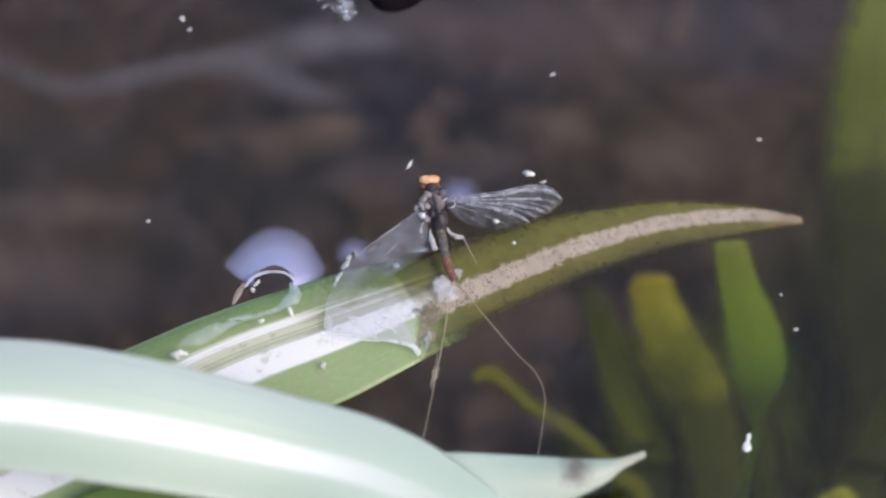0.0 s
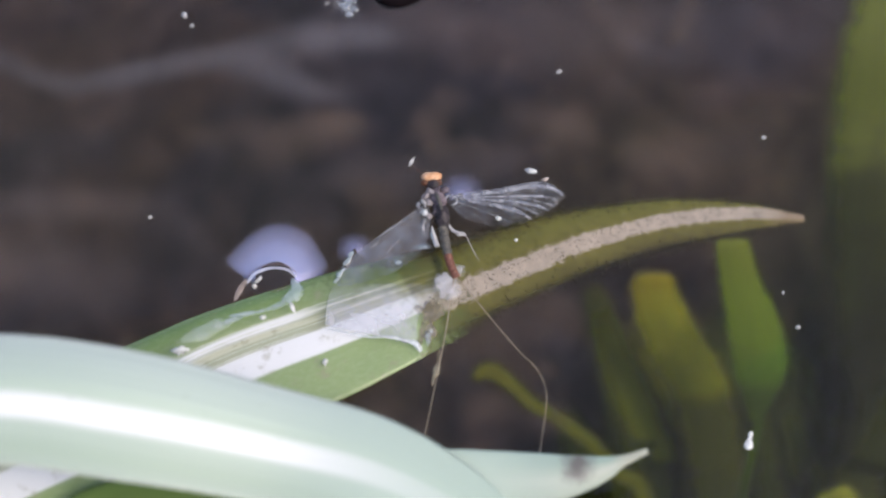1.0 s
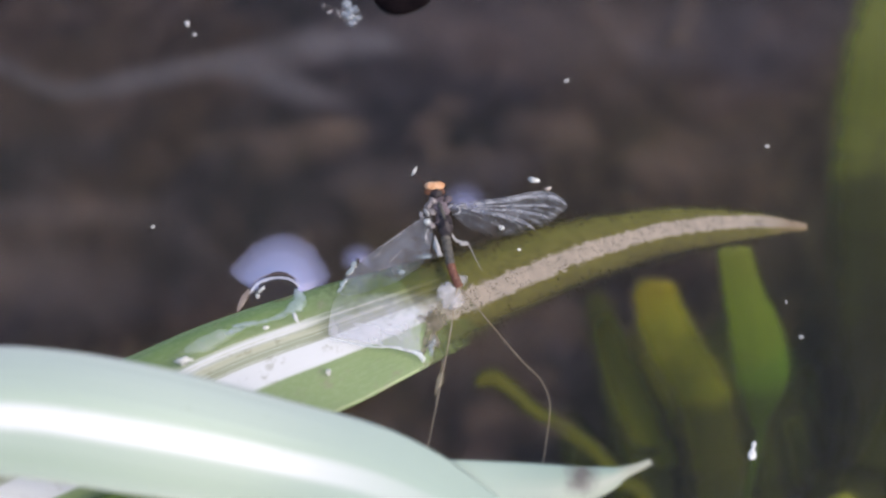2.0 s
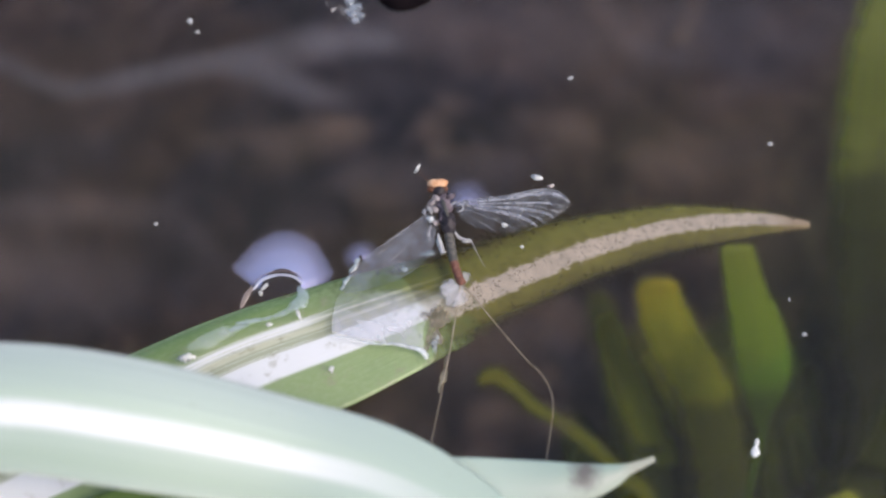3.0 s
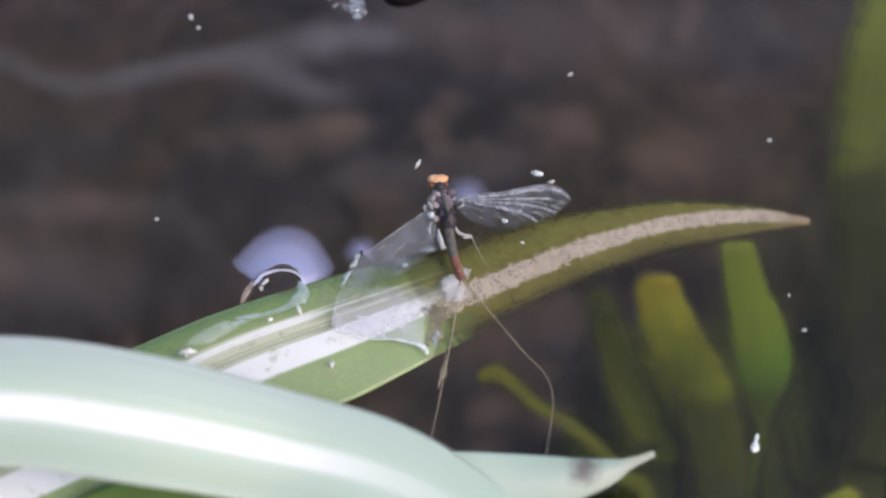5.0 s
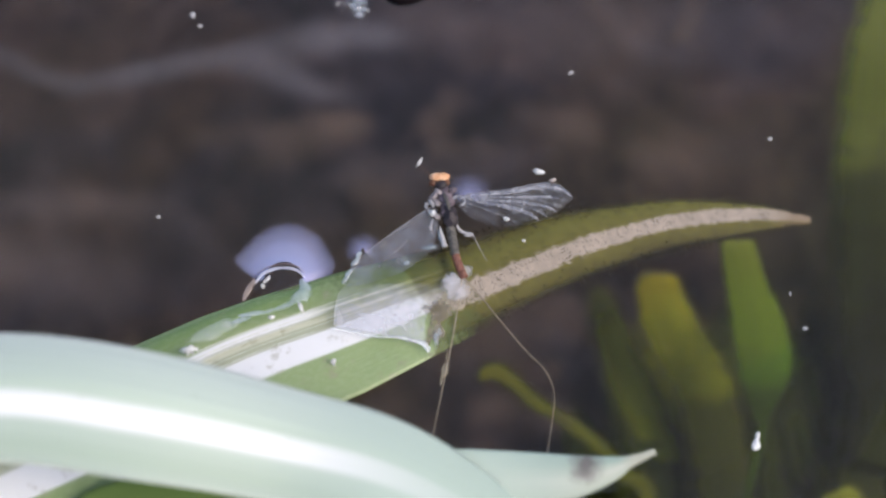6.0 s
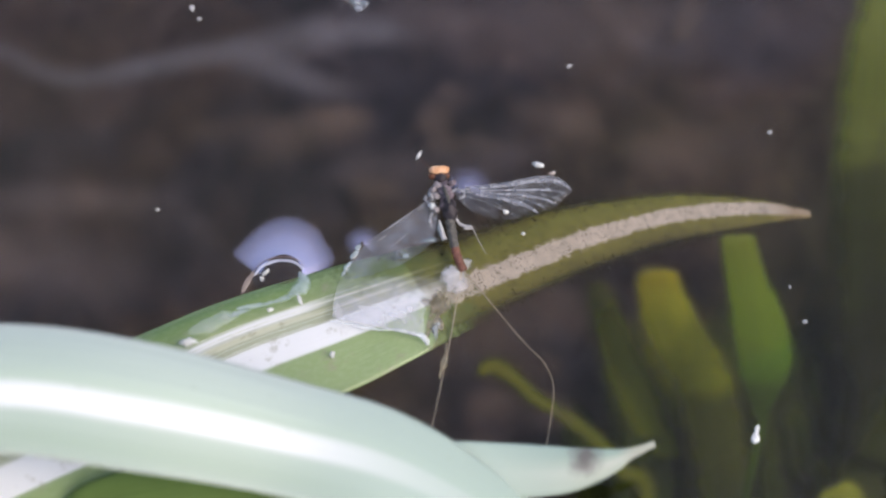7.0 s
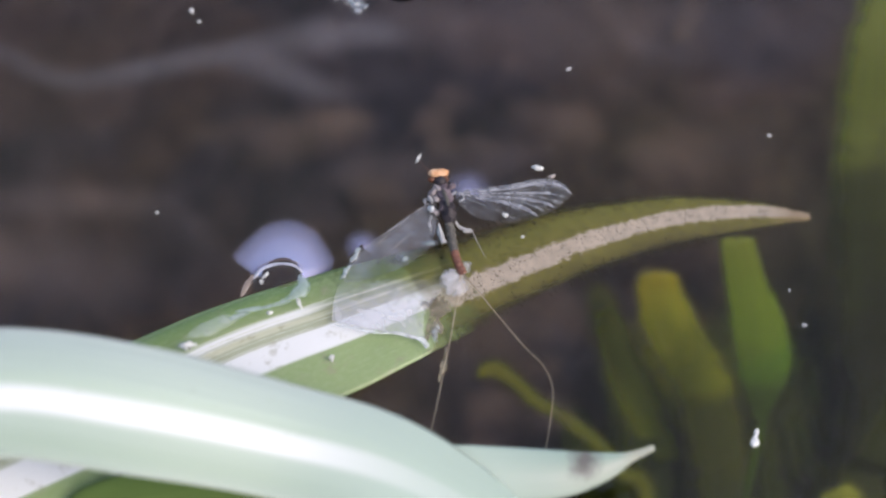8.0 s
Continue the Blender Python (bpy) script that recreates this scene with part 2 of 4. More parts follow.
MAT = {}
MAT["water"], _nt, _shine = water_skin("pond_water", None, (0.95, 0.93, 0.88))
_w = noise_tex(_nt, object_coords(_nt), 28.0, 2)
_b = node(_nt, "Bump", Strength=0.10, Distance=0.002, Height=_w)
_nt.links.new(_b.outputs[0], _shine.inputs["Normal"])
# Boosted mirror, tinted lilac and faded outwards to paint the sky's reflection.
MAT["meniscus"] = water_skin("meniscus_water", 0.80, (0.97, 0.97, 0.97), 0.02, [(0.0, grey(1.0)), (0.4, grey(0.82)), (0.7, grey(0.5)), (0.88, grey(0.30)), (1.0, grey(0.10))], (0.90, 0.80, 1.0), 0.34)[0]
def sheen_film_material():
    m = bpy.data.materials.new("sky_sheen_film")
    m.use_nodes = True
    nt = m.node_tree
    nt.nodes.remove(nt.nodes["Principled BSDF"])
    clear = node(nt, "BsdfTransparent", Color=(0.97, 0.97, 0.97, 1))
    # the sky's reflection in the film, painted as a matte whitish colour
    matte = node(nt, "BsdfDiffuse", Color=(0.68, 0.66, 0.70, 1))
    shine = node(nt, "BsdfGlossy", Color=(1, 1, 1, 1), Roughness=0.1)
    lit = node(nt, "MixShader", i0=0.3, i1=matte.outputs[0], i2=shine.outputs[0])
    along, across, uv = uv_split(nt)
    patch = ramp(nt, noise_tex(nt, object_coords(nt), 420.0, 4, 0.6, 0.5), [(0.30, grey(0.22)), (0.62, grey(0.54))], True)
    upper = maths(nt, "MULTIPLY", ramp(nt, along, [(0.0, grey(0.0)), (0.18, grey(0.35)), (0.55, grey(0.95)), (1.0, grey(1.15))]), ramp(nt, across, [(0.0, grey(0.75)), (0.05, grey(1.0)), (0.90, grey(1.0)), (1.0, grey(0.5))]))
    both = node(nt, "MixShader", i0=maths(nt, "MULTIPLY", patch, upper), i1=clear.outputs[0], i2=lit.outputs[0])
    nt.links.new(both.outputs[0], nt.nodes["Material Output"].inputs["Surface"])
    return m


def froth_material():
    """Fine froth, thin enough for what lies under it to show."""
    m = bpy.data.materials.new("clear_froth")
    m.use_nodes = True
    nt = m.node_tree
    nt.nodes.remove(nt.nodes["Principled BSDF"])
    clear = node(nt, "BsdfTransparent", Color=(0.97, 0.97, 0.97, 1))
    matte = node(nt, "BsdfDiffuse", Color=(0.80, 0.76, 0.77, 1))
    share = ramp(nt, noise_tex(nt, object_coords(nt), 1100.0, 5, 0.65, 0.4), [(0.32, grey(0.05)), (0.66, grey(0.34))], True)
    both = node(nt, "MixShader", i0=share, i1=clear.outputs[0], i2=matte.outputs[0])
    nt.links.new(both.outputs[0], nt.nodes["Material Output"].inputs["Surface"])
    return m


def glint_material():
    """Swollen water; the sky it catches is mostly painted as a matte colour."""
    m = bpy.data.materials.new("bright_water")
    m.use_nodes = True
    nt = m.node_tree
    nt.nodes.remove(nt.nodes["Principled BSDF"])
    clear = node(nt, "BsdfTransparent", Color=(0.95, 0.97, 0.97, 1))
    matte = node(nt, "BsdfDiffuse", Color=(0.48, 0.51, 0.58, 1))
    shine = node(nt, "BsdfGlossy", Color=(1, 1, 1, 1), Roughness=0.3)
    lit = node(nt, "MixShader", i0=0.25, i1=matte.outputs[0], i2=shine.outputs[0])
    share = ramp(nt, noise_tex(nt, object_coords(nt), 900.0, 3), [(0.34, grey(0.12)), (0.60, grey(0.48))])
    both = node(nt, "MixShader", i0=share, i1=clear.outputs[0], i2=lit.outputs[0])
    nt.links.new(both.outputs[0], nt.nodes["Material Output"].inputs["Surface"])
    return m


MAT["dimple"] = water_skin("dimple_water", 0.55, (0.97, 0.97, 0.97), 0.02, [(0.0, grey(1.0)), (0.3, grey(0.6)), (0.6, grey(0.25)), (1.0, grey(0.0))], (1.0, 0.82, 1.0), 0.25)[0]
MAT["film"] = sheen_film_material()
MAT["bright"] = glint_material()
MAT["bead"] = water_skin("water_bead", None, (0.98, 0.97, 0.96), 0.05)[0]
MAT["bed"] = bed_material()
MAT["ground"] = blotched("bank_soil", (0.05, 0.06, 0.02), (0.13, 0.12, 0.06), 3.0, 0.95, 0.5, 40.0, 0.1, 0.01)
def wisp_material(name, low, high, thin, dense, scale, ragged=1.9):
    """Filmy algae and patches of painted haze that let part of the bed show through."""
    m, nt, b = material(name, 0.95, specular=0.05)
    at = object_coords(nt)
    nt.links.new(ramp(nt, noise_tex(nt, at, scale * 2.0, 4), [(0.3, low), (0.7, high)]), b.inputs["Base Color"])
    along, across, uv = uv_split(nt)
    fade = maths(nt, "MULTIPLY", ramp(nt, across, [(0.0, grey(0.0)), (0.5, grey(1.0)), (1.0, grey(0.0))], True), ramp(nt, along, [(0.0, grey(0.0)), (0.22, grey(1.0)), (0.75, grey(1.0)), (1.0, grey(0.0))], True))
    torn = maths(nt, "ADD", maths(nt, "MULTIPLY", fade, 0.85), maths(nt, "MULTIPLY", maths(nt, "SUBTRACT", noise_tex(nt, at, scale, 6, 0.62, 0.6), 0.5), ragged))
    nt.links.new(maths(nt, "ADD", maths(nt, "MULTIPLY", fade, thin), ramp(nt, torn, [(0.18, grey(0.0)), (1.0, grey(dense))])), b.inputs["Alpha"])
    return m


MAT["clump"] = wisp_material("brown_wisp", (0.13, 0.10, 0.094), (0.31, 0.24, 0.218), 0.02, 0.36, 75.0)
MAT["mauve_veil"] = wisp_material("mauve_veil", (0.17, 0.15, 0.185), (0.34, 0.29, 0.335), 0.06, 0.27, 38.0)
MAT["root"] = wisp_material("pale_wisp", (0.19, 0.195, 0.265), (0.34, 0.345, 0.465), 0.07, 0.38, 60.0, 1.2)
WET0, WET1 = 0.448, 0.478
MAT["leaf"] = floating_leaf_material()
MAT["front"] = pale_leaf_material("glaucous_leaf", [(0.0, (0.43, 0.48, 0.46)), (0.06, (0.37, 0.45, 0.42)), (0.25, (0.40, 0.49, 0.43)), (0.41, (0.45, 0.55, 0.45)), (0.485, (0.80, 0.81, 0.79)), (0.60, (0.80, 0.81, 0.79)), (0.68, (0.43, 0.52, 0.43)), (0.86, (0.38, 0.47, 0.37)), (0.96, (0.40, 0.48, 0.39)), (1.0, (0.55, 0.60, 0.51))], shade_tone=((0.35, 0.445, 0.385), ((0.62, 0.0), (0.84, 0.8))))
# Darker copy of the leaf, with upper shade and a highlight band painted in.
MAT["fronttip"] = pale_leaf_material("glaucous_leaf_shaded_tip", [(0.0, (0.25, 0.345, 0.30)), (0.22, (0.285, 0.38, 0.32)), (0.38, (0.38, 0.445, 0.365)), (0.54, (0.475, 0.51, 0.425)), (0.86, (0.42, 0.46, 0.37)), (1.0, (0.30, 0.34, 0.26))], (10.05, -19.40, 5.20), ((0.35, 0.445, 0.385), ((0.15, 0.9), (0.55, 0.0))))
# Dark last stops: murk and shade over the blades' bases, put into colour.
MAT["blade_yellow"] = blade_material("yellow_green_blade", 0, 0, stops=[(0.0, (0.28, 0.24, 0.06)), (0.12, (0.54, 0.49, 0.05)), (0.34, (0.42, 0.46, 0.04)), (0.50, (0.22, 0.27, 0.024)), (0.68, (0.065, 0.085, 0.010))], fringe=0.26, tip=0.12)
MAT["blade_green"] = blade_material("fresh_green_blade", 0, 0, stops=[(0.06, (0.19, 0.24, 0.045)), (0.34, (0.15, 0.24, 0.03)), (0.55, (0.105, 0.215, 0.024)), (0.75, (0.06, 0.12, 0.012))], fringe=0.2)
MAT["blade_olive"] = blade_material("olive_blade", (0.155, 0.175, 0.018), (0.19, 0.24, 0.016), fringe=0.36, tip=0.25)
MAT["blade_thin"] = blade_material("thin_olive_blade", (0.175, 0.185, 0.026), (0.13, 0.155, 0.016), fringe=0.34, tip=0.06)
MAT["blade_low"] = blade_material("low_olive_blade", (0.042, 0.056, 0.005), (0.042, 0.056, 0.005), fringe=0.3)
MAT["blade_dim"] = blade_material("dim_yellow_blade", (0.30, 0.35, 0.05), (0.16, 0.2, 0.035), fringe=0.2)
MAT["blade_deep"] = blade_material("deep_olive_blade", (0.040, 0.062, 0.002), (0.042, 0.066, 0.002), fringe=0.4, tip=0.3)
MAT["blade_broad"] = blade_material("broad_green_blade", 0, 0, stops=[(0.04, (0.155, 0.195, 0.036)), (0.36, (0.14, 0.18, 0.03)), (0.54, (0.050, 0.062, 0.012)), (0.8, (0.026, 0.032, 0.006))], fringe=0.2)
MAT["shade"] = blade_material("shaded_green_margin", (0.10, 0.16, 0.04), (0.13, 0.20, 0.05), fringe=0.04, tip=0.02)
MAT["rib"] = blotched("pale_rib", (0.40, 0.44, 0.30), (0.72, 0.72, 0.64), 900.0, 0.4)
MAT["fuzz"] = blotched("olive_fuzz", (0.014, 0.013, 0.008), (0.06, 0.055, 0.02), 900.0, 0.8)
MAT["speck"] = blotched("pale_flake", (0.55, 0.55, 0.52), (0.85, 0.85, 0.84), 2500.0, 0.6)
MAT["dull"] = blotched("greyish_flake", (0.28, 0.28, 0.29), (0.66, 0.65, 0.66), 2200.0, 0.6)
MAT["pink"] = blotched("pinkish_flake", (0.46, 0.39, 0.36), (0.68, 0.60, 0.56), 2500.0, 0.6)
MAT["froth"] = froth_material()
# Bright edge of the water film, its reflection painted in pale colour.
MAT["sky_sheen"] = vein_material("sky_sheen_rim", (0.72, 0.76, 0.80), (0.86, 0.89, 0.92))
MAT["tuft"] = vein_material("brown_tuft", (0.20, 0.17, 0.10), (0.38, 0.33, 0.25))
MAT["dark"] = blotched("dark_bark", (0.003, 0.002, 0.003), (0.009, 0.006, 0.007), 500.0, 0.9, specular=0.05)
MAT["thorax"] = blotched("dark_chitin", (0.006, 0.005, 0.006), (0.05, 0.036, 0.042), 3000.0, 0.5)
MAT["mauve"] = blotched("mauve_chitin", (0.05, 0.035, 0.045), (0.26, 0.20, 0.22), 3000.0, 0.35)
MAT["abdomen"] = blotched("grey_chitin", (0.05, 0.047, 0.04), (0.13, 0.115, 0.10), 3000.0, 0.4)
MAT["rust"] = blotched("rust_chitin", (0.10, 0.035, 0.022), (0.22, 0.09, 0.06), 3000.0, 0.4)
MAT["eye"] = blotched("orange_eye", (0.52, 0.22, 0.09), (0.84, 0.53, 0.33), 1300.0, 0.45)
MAT["eyelow"] = blotched("brown_eye", (0.05, 0.02, 0.01), (0.16, 0.06, 0.03), 3000.0, 0.3)
MAT["leg"] = blotched("pale_leg", (0.26, 0.25, 0.25), (0.58, 0.56, 0.56), 1100.0, 0.45)
MAT["plate"] = blotched("pale_plate", (0.17, 0.14, 0.145), (0.44, 0.39, 0.385), 1500.0, 0.4)
MAT["tail"] = blotched("tan_thread", (0.20, 0.16, 0.12), (0.40, 0.34, 0.27), 1500.0, 0.5)
MAT["vein"] = vein_material()
MAT["vein_wet"] = vein_material("wet_vein", (0.25, 0.25, 0.28), (0.45, 0.45, 0.49))


def membrane_material(name, trail, most):
    m = bpy.data.materials.new(name)
    m.use_nodes = True
    nt = m.node_tree
    nt.nodes.remove(nt.nodes["Principled BSDF"])
    clear = node(nt, "BsdfTransparent", Color=(0.92, 0.92, 0.92, 1))
    haze = node(nt, "BsdfDiffuse", Color=(0.55, 0.55, 0.58, 1))
    shine = node(nt, "BsdfGlossy", Color=(1, 1, 1, 1), Roughness=0.15)
    lit = node(nt, "MixShader", i0=0.35, i1=haze.outputs[0], i2=shine.outputs[0])
    along, across, uv = uv_split(nt)
    grain = ramp(nt, noise_tex(nt, object_coords(nt), 600.0, 4, 0.65), [(0.3, grey(0.03)), (0.72, grey(most))])
    grain = maths(nt, "MULTIPLY", grain, ramp(nt, across, [(0.45, grey(1.0)), (0.95, grey(trail))]))
    both = node(nt, "MixShader", i0=grain, i1=clear.outputs[0], i2=lit.outputs[0])
    nt.links.new(both.outputs[0], nt.nodes["Material Output"].inputs["Surface"])
    return m


MAT["membrane"] = membrane_material("wing_membrane", 0.45, 0.27)
MAT["membrane_wet"] = membrane_material("wet_wing_membrane", 0.9, 0.38)


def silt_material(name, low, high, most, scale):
    """Fine silt in drifting patches; its sheet paints the haze of deep water."""
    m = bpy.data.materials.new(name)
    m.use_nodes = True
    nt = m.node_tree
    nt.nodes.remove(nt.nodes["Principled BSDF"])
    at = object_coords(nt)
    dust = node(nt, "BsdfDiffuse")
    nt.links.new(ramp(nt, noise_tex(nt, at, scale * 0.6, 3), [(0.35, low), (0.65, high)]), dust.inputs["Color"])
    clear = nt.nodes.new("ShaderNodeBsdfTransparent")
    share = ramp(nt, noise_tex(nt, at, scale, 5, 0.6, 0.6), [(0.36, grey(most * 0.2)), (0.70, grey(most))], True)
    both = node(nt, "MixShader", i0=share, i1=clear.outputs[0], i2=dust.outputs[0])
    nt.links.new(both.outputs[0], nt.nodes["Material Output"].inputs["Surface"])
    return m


MAT["silt"] = silt_material("silt_haze", (0.056, 0.058, 0.040), (0.086, 0.083, 0.049), 0.24, 24.0)


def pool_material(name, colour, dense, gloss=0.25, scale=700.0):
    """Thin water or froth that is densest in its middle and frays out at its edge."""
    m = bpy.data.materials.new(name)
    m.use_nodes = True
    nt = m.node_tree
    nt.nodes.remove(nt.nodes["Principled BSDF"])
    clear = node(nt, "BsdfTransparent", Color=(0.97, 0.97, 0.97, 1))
    # water's pale gloss is put into this colour; froth keeps its own white
    matte = node(nt, "BsdfDiffuse", Color=(*colour, 1))
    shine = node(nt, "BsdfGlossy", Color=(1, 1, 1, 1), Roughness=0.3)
    lit = node(nt, "MixShader", i0=gloss, i1=matte.outputs[0], i2=shine.outputs[0])
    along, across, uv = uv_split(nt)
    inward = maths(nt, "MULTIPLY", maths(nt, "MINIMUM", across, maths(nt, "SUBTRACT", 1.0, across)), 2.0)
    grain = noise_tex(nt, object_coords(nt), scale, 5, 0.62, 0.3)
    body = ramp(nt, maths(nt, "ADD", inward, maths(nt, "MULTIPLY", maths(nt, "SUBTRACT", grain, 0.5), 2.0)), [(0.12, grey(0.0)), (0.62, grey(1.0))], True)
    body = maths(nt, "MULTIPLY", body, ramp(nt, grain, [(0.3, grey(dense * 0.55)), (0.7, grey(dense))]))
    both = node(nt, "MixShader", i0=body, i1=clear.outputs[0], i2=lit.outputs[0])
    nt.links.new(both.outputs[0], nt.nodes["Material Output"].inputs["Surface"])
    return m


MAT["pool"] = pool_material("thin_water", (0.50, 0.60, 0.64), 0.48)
MAT["gloss"] = pool_material("pale_gloss_patch", (0.56, 0.64, 0.60), 0.34, 0.2, 420.0)
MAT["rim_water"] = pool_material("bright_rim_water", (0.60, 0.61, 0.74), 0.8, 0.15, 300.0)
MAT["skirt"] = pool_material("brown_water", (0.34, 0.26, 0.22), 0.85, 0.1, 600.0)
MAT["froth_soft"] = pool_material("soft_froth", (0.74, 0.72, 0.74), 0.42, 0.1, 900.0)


# ---- mesh tools (all in millimetres) ----
def part(name, bm, mat, parent=None, label=""):
    bmesh.ops.scale(bm, vec=(MM, MM, MM), verts=bm.verts)
    me = bpy.data.meshes.new(name)
    bm.to_mesh(me)
    bm.free()
    for f in me.polygons:
        f.use_smooth = True
    me.materials.append(mat)
    ob = new(name, me)
    ob.parent = parent
    if label:
        ob["label"] = label
    return ob


def thing(name, label, category, group="", kind="", at=(0, 0, 0)):
    e = new(name)
    e.empty_display_size = 0.002
    return tagged(e, label, category, group, kind)


def spline(pts, n):
    """n + 1 samples of a smooth curve through control values (vectors or numbers)."""
    pts = [Vector(p) if isinstance(p, tuple) else p for p in pts]
    out = []
    for i in range(n + 1):
        s = i / n * (len(pts) - 1)
        k = min(int(s), len(pts) - 2)
        t = s - k
        a, b, c, d = pts[max(k - 1, 0)], pts[k], pts[k + 1], pts[min(k + 2, len(pts) - 1)]
        out.append(0.5 * (2 * b + (c - a) * t + (2 * a - 5 * b + 4 * c - d) * t * t + (3 * b - a - 3 * c + d) * t * t * t))
    return out


def tangents(line):
    n = len(line)
    return [(line[min(i + 1, n - 1)] - line[max(i - 1, 0)]).normalized() for i in range(n)]


def add_tube(bm, pts, radii, n=24, m=10, flat=1.0, rough=0.0):
    """A round tapered tube along a curve, closed at both ends."""
    line, rad = spline(pts, n), spline(list(radii), n)
    rings = []
    for c, t, r in zip(line, tangents(line), rad):
        side = t.cross(Vector((0, 0, 1)))
        side = side.normalized() if side.length > 1e-4 else Vector((1, 0, 0))
        up = side.cross(t).normalized()
        ring = []
        for j in range(m):
            a = 2 * math.pi * j / m
            k = max(r, 0.004) * (1 + rough * noise.noise(c * 3 + Vector((j, 0, 0))))
            ring.append(bm.verts.new(c + side * math.cos(a) * k + up * math.sin(a) * k * flat))
        rings.append(ring)
    for a, b in zip(rings, rings[1:]):
        for j in range(m):
            bm.faces.new((a[j], a[(j + 1) % m], b[(j + 1) % m], b[j]))
    bm.faces.new(rings[0][::-1])
    bm.faces.new(rings[-1])
    return bm


def tube(pts, radii, **k):
    return add_tube(bmesh.new(), pts, radii, **k)


def add_lump(bm, at, size, rough=0.25, fine=0.9, level=3, turn=0.0):
    """An uneven rounded lump."""
    made = bmesh.ops.create_icosphere(bm, subdivisions=level, radius=1.0)["verts"]
    spin = Matrix.Rotation(turn, 3, "Z")
    for v in made:
        p = v.co.copy()
        p *= 1 + rough * noise.noise(p * fine + Vector(at) * 3.7)
        v.co = spin @ Vector((p.x * size[0], p.y * size[1], p.z * size[2])) + Vector(at)
    return bm


def lump(at, size, **k):
    return add_lump(bmesh.new(), at, size, **k)


def ribbon(pts, widths, facing, arch=0.1, thick=0.25, n=80, m=20, wave=0.0, ragged=0.0, film=False):
    """A leaf blade: widths across a curve, arched by a share of its width, with its own thickness. facing: where its upper face looks, one
    direction or one for each control point."""
    line, wid = spline(pts, n), spline(list(widths), n)
    looks = spline([tuple(f) for f in facing], n) if isinstance(facing[0], tuple) else [Vector(facing)] * (n + 1)
    bm = bmesh.new()
    uv = bm.loops.layers.uv.new("blade")
    where, faces = {}, []
    for side in (0,) if film else (0, 1):
        grid = []
        for i, (c, t, w, f) in enumerate(zip(line, tangents(line), wid, looks)):
            across = t.cross(f).normalized()
            up = across.cross(t).normalized()
            row = []
            for j in range(m + 1):
                s = 2 * j / m - 1
                h = arch * w * (1 - s * s) + wave * w * noise.noise(Vector((i * 0.11, s * 1.4, w * 0.1)))
                body = thick * (1 - s ** 4 * 0.8)
                frill = ragged * noise.noise(c * 2.6 + Vector((s * 9, 0, 0))) if abs(s) > 0.93 and c.z < -0.2 else 0.0
                p = c + across * s * (w / 2 + frill) + up * (h - (body if side else 0))
                v = bm.verts.new(p)
                where[v] = (i / n, j / m)
                row.append(v)
            grid.append(row)
        faces.append(grid)
    top, low = faces[0], faces[-1]
    for i in range(n):
        for j in range(m):
            bm.faces.new((top[i][j], top[i + 1][j], top[i + 1][j + 1], top[i][j + 1]))
            if not film:
                bm.faces.new((low[i][j], low[i][j + 1], low[i + 1][j + 1], low[i + 1][j]))
        if not film:
            bm.faces.new((top[i][0], low[i][0], low[i + 1][0], top[i + 1][0]))
            bm.faces.new((top[i][m], top[i + 1][m], low[i + 1][m], low[i][m]))
    for i in () if film else (0, n):
        for j in range(m):
            bm.faces.new((top[i][j], top[i][j + 1], low[i][j + 1], low[i][j]))
    for f in bm.faces:
        for l in f.loops:
            l[uv].uv = where[l.vert]
    bmesh.ops.recalc_face_normals(bm, faces=bm.faces)
    return bm


def sheet(edge_a, edge_b, n=40, m=16, crease=0.0, folds=9, sag=0.0):
    """A thin skin spanned between two curves, with creases that fan out along it."""
    a, b = spline(edge_a, n), spline(edge_b, n)
    bm = bmesh.new()
    uv = bm.loops.layers.uv.new("blade")
    rows, where = [], {}
    for i, (p, q) in enumerate(zip(a, b)):
        row = []
        for j in range(m + 1):
            s = j / m
            v = bm.verts.new(p.lerp(q, s) + Vector((0, 0, crease * math.sin(s * math.pi * folds) * min(1, i / n * 2) - sag * math.sin(s * math.pi))))
            where[v] = (i / n, s)
            row.append(v)
        rows.append(row)
    for i in range(n):
        for j in range(m):
            bm.faces.new((rows[i][j], rows[i][j + 1], rows[i + 1][j + 1], rows[i + 1][j]))
    for f in bm.faces:
        for l in f.loops:
            l[uv].uv = where[l.vert]
    bmesh.ops.recalc_face_normals(bm, faces=bm.faces)
    return bm


def add_pool(bm, at, size, turn=0.0, rise=0.1, tilt=0.0):
    """A low dome of water with an uneven outline. tilt: how far it climbs for each millimetre along x."""
    uv = bm.loops.layers.uv.verify()
    spin, c = Matrix.Rotation(turn, 3, "Z"), Vector(at)
    rings, where, n = [], {}, 36
    for k in range(7):
        s = max(k / 6, 0.02)
        ring = []
        for j in range(n):
            a = 2 * math.pi * j / n
            r = s * (1 + 0.22 * noise.noise(Vector((math.cos(a) * 1.3, math.sin(a) * 1.3, c.x * 2.1 + c.y))))
            p = spin @ Vector((r * math.cos(a) * size[0], r * math.sin(a) * size[1], rise * (1 - s * s)))
            p.z += p.x * tilt
            v = bm.verts.new(c + p)
            where[v] = (j / n, 0.5 * (1 - s))
            ring.append(v)
        rings.append(ring)
    made = [bm.faces.new((a[j], b[j], b[(j + 1) % n], a[(j + 1) % n])) for a, b in zip(rings, rings[1:]) for j in range(n)]
    made.append(bm.faces.new(rings[0]))
    for face in made:
        for l in face.loops:
            l[uv].uv = where[l.vert]
    return bm


def pool(at, size, **k):
    return add_pool(bmesh.new(), at, size, **k)


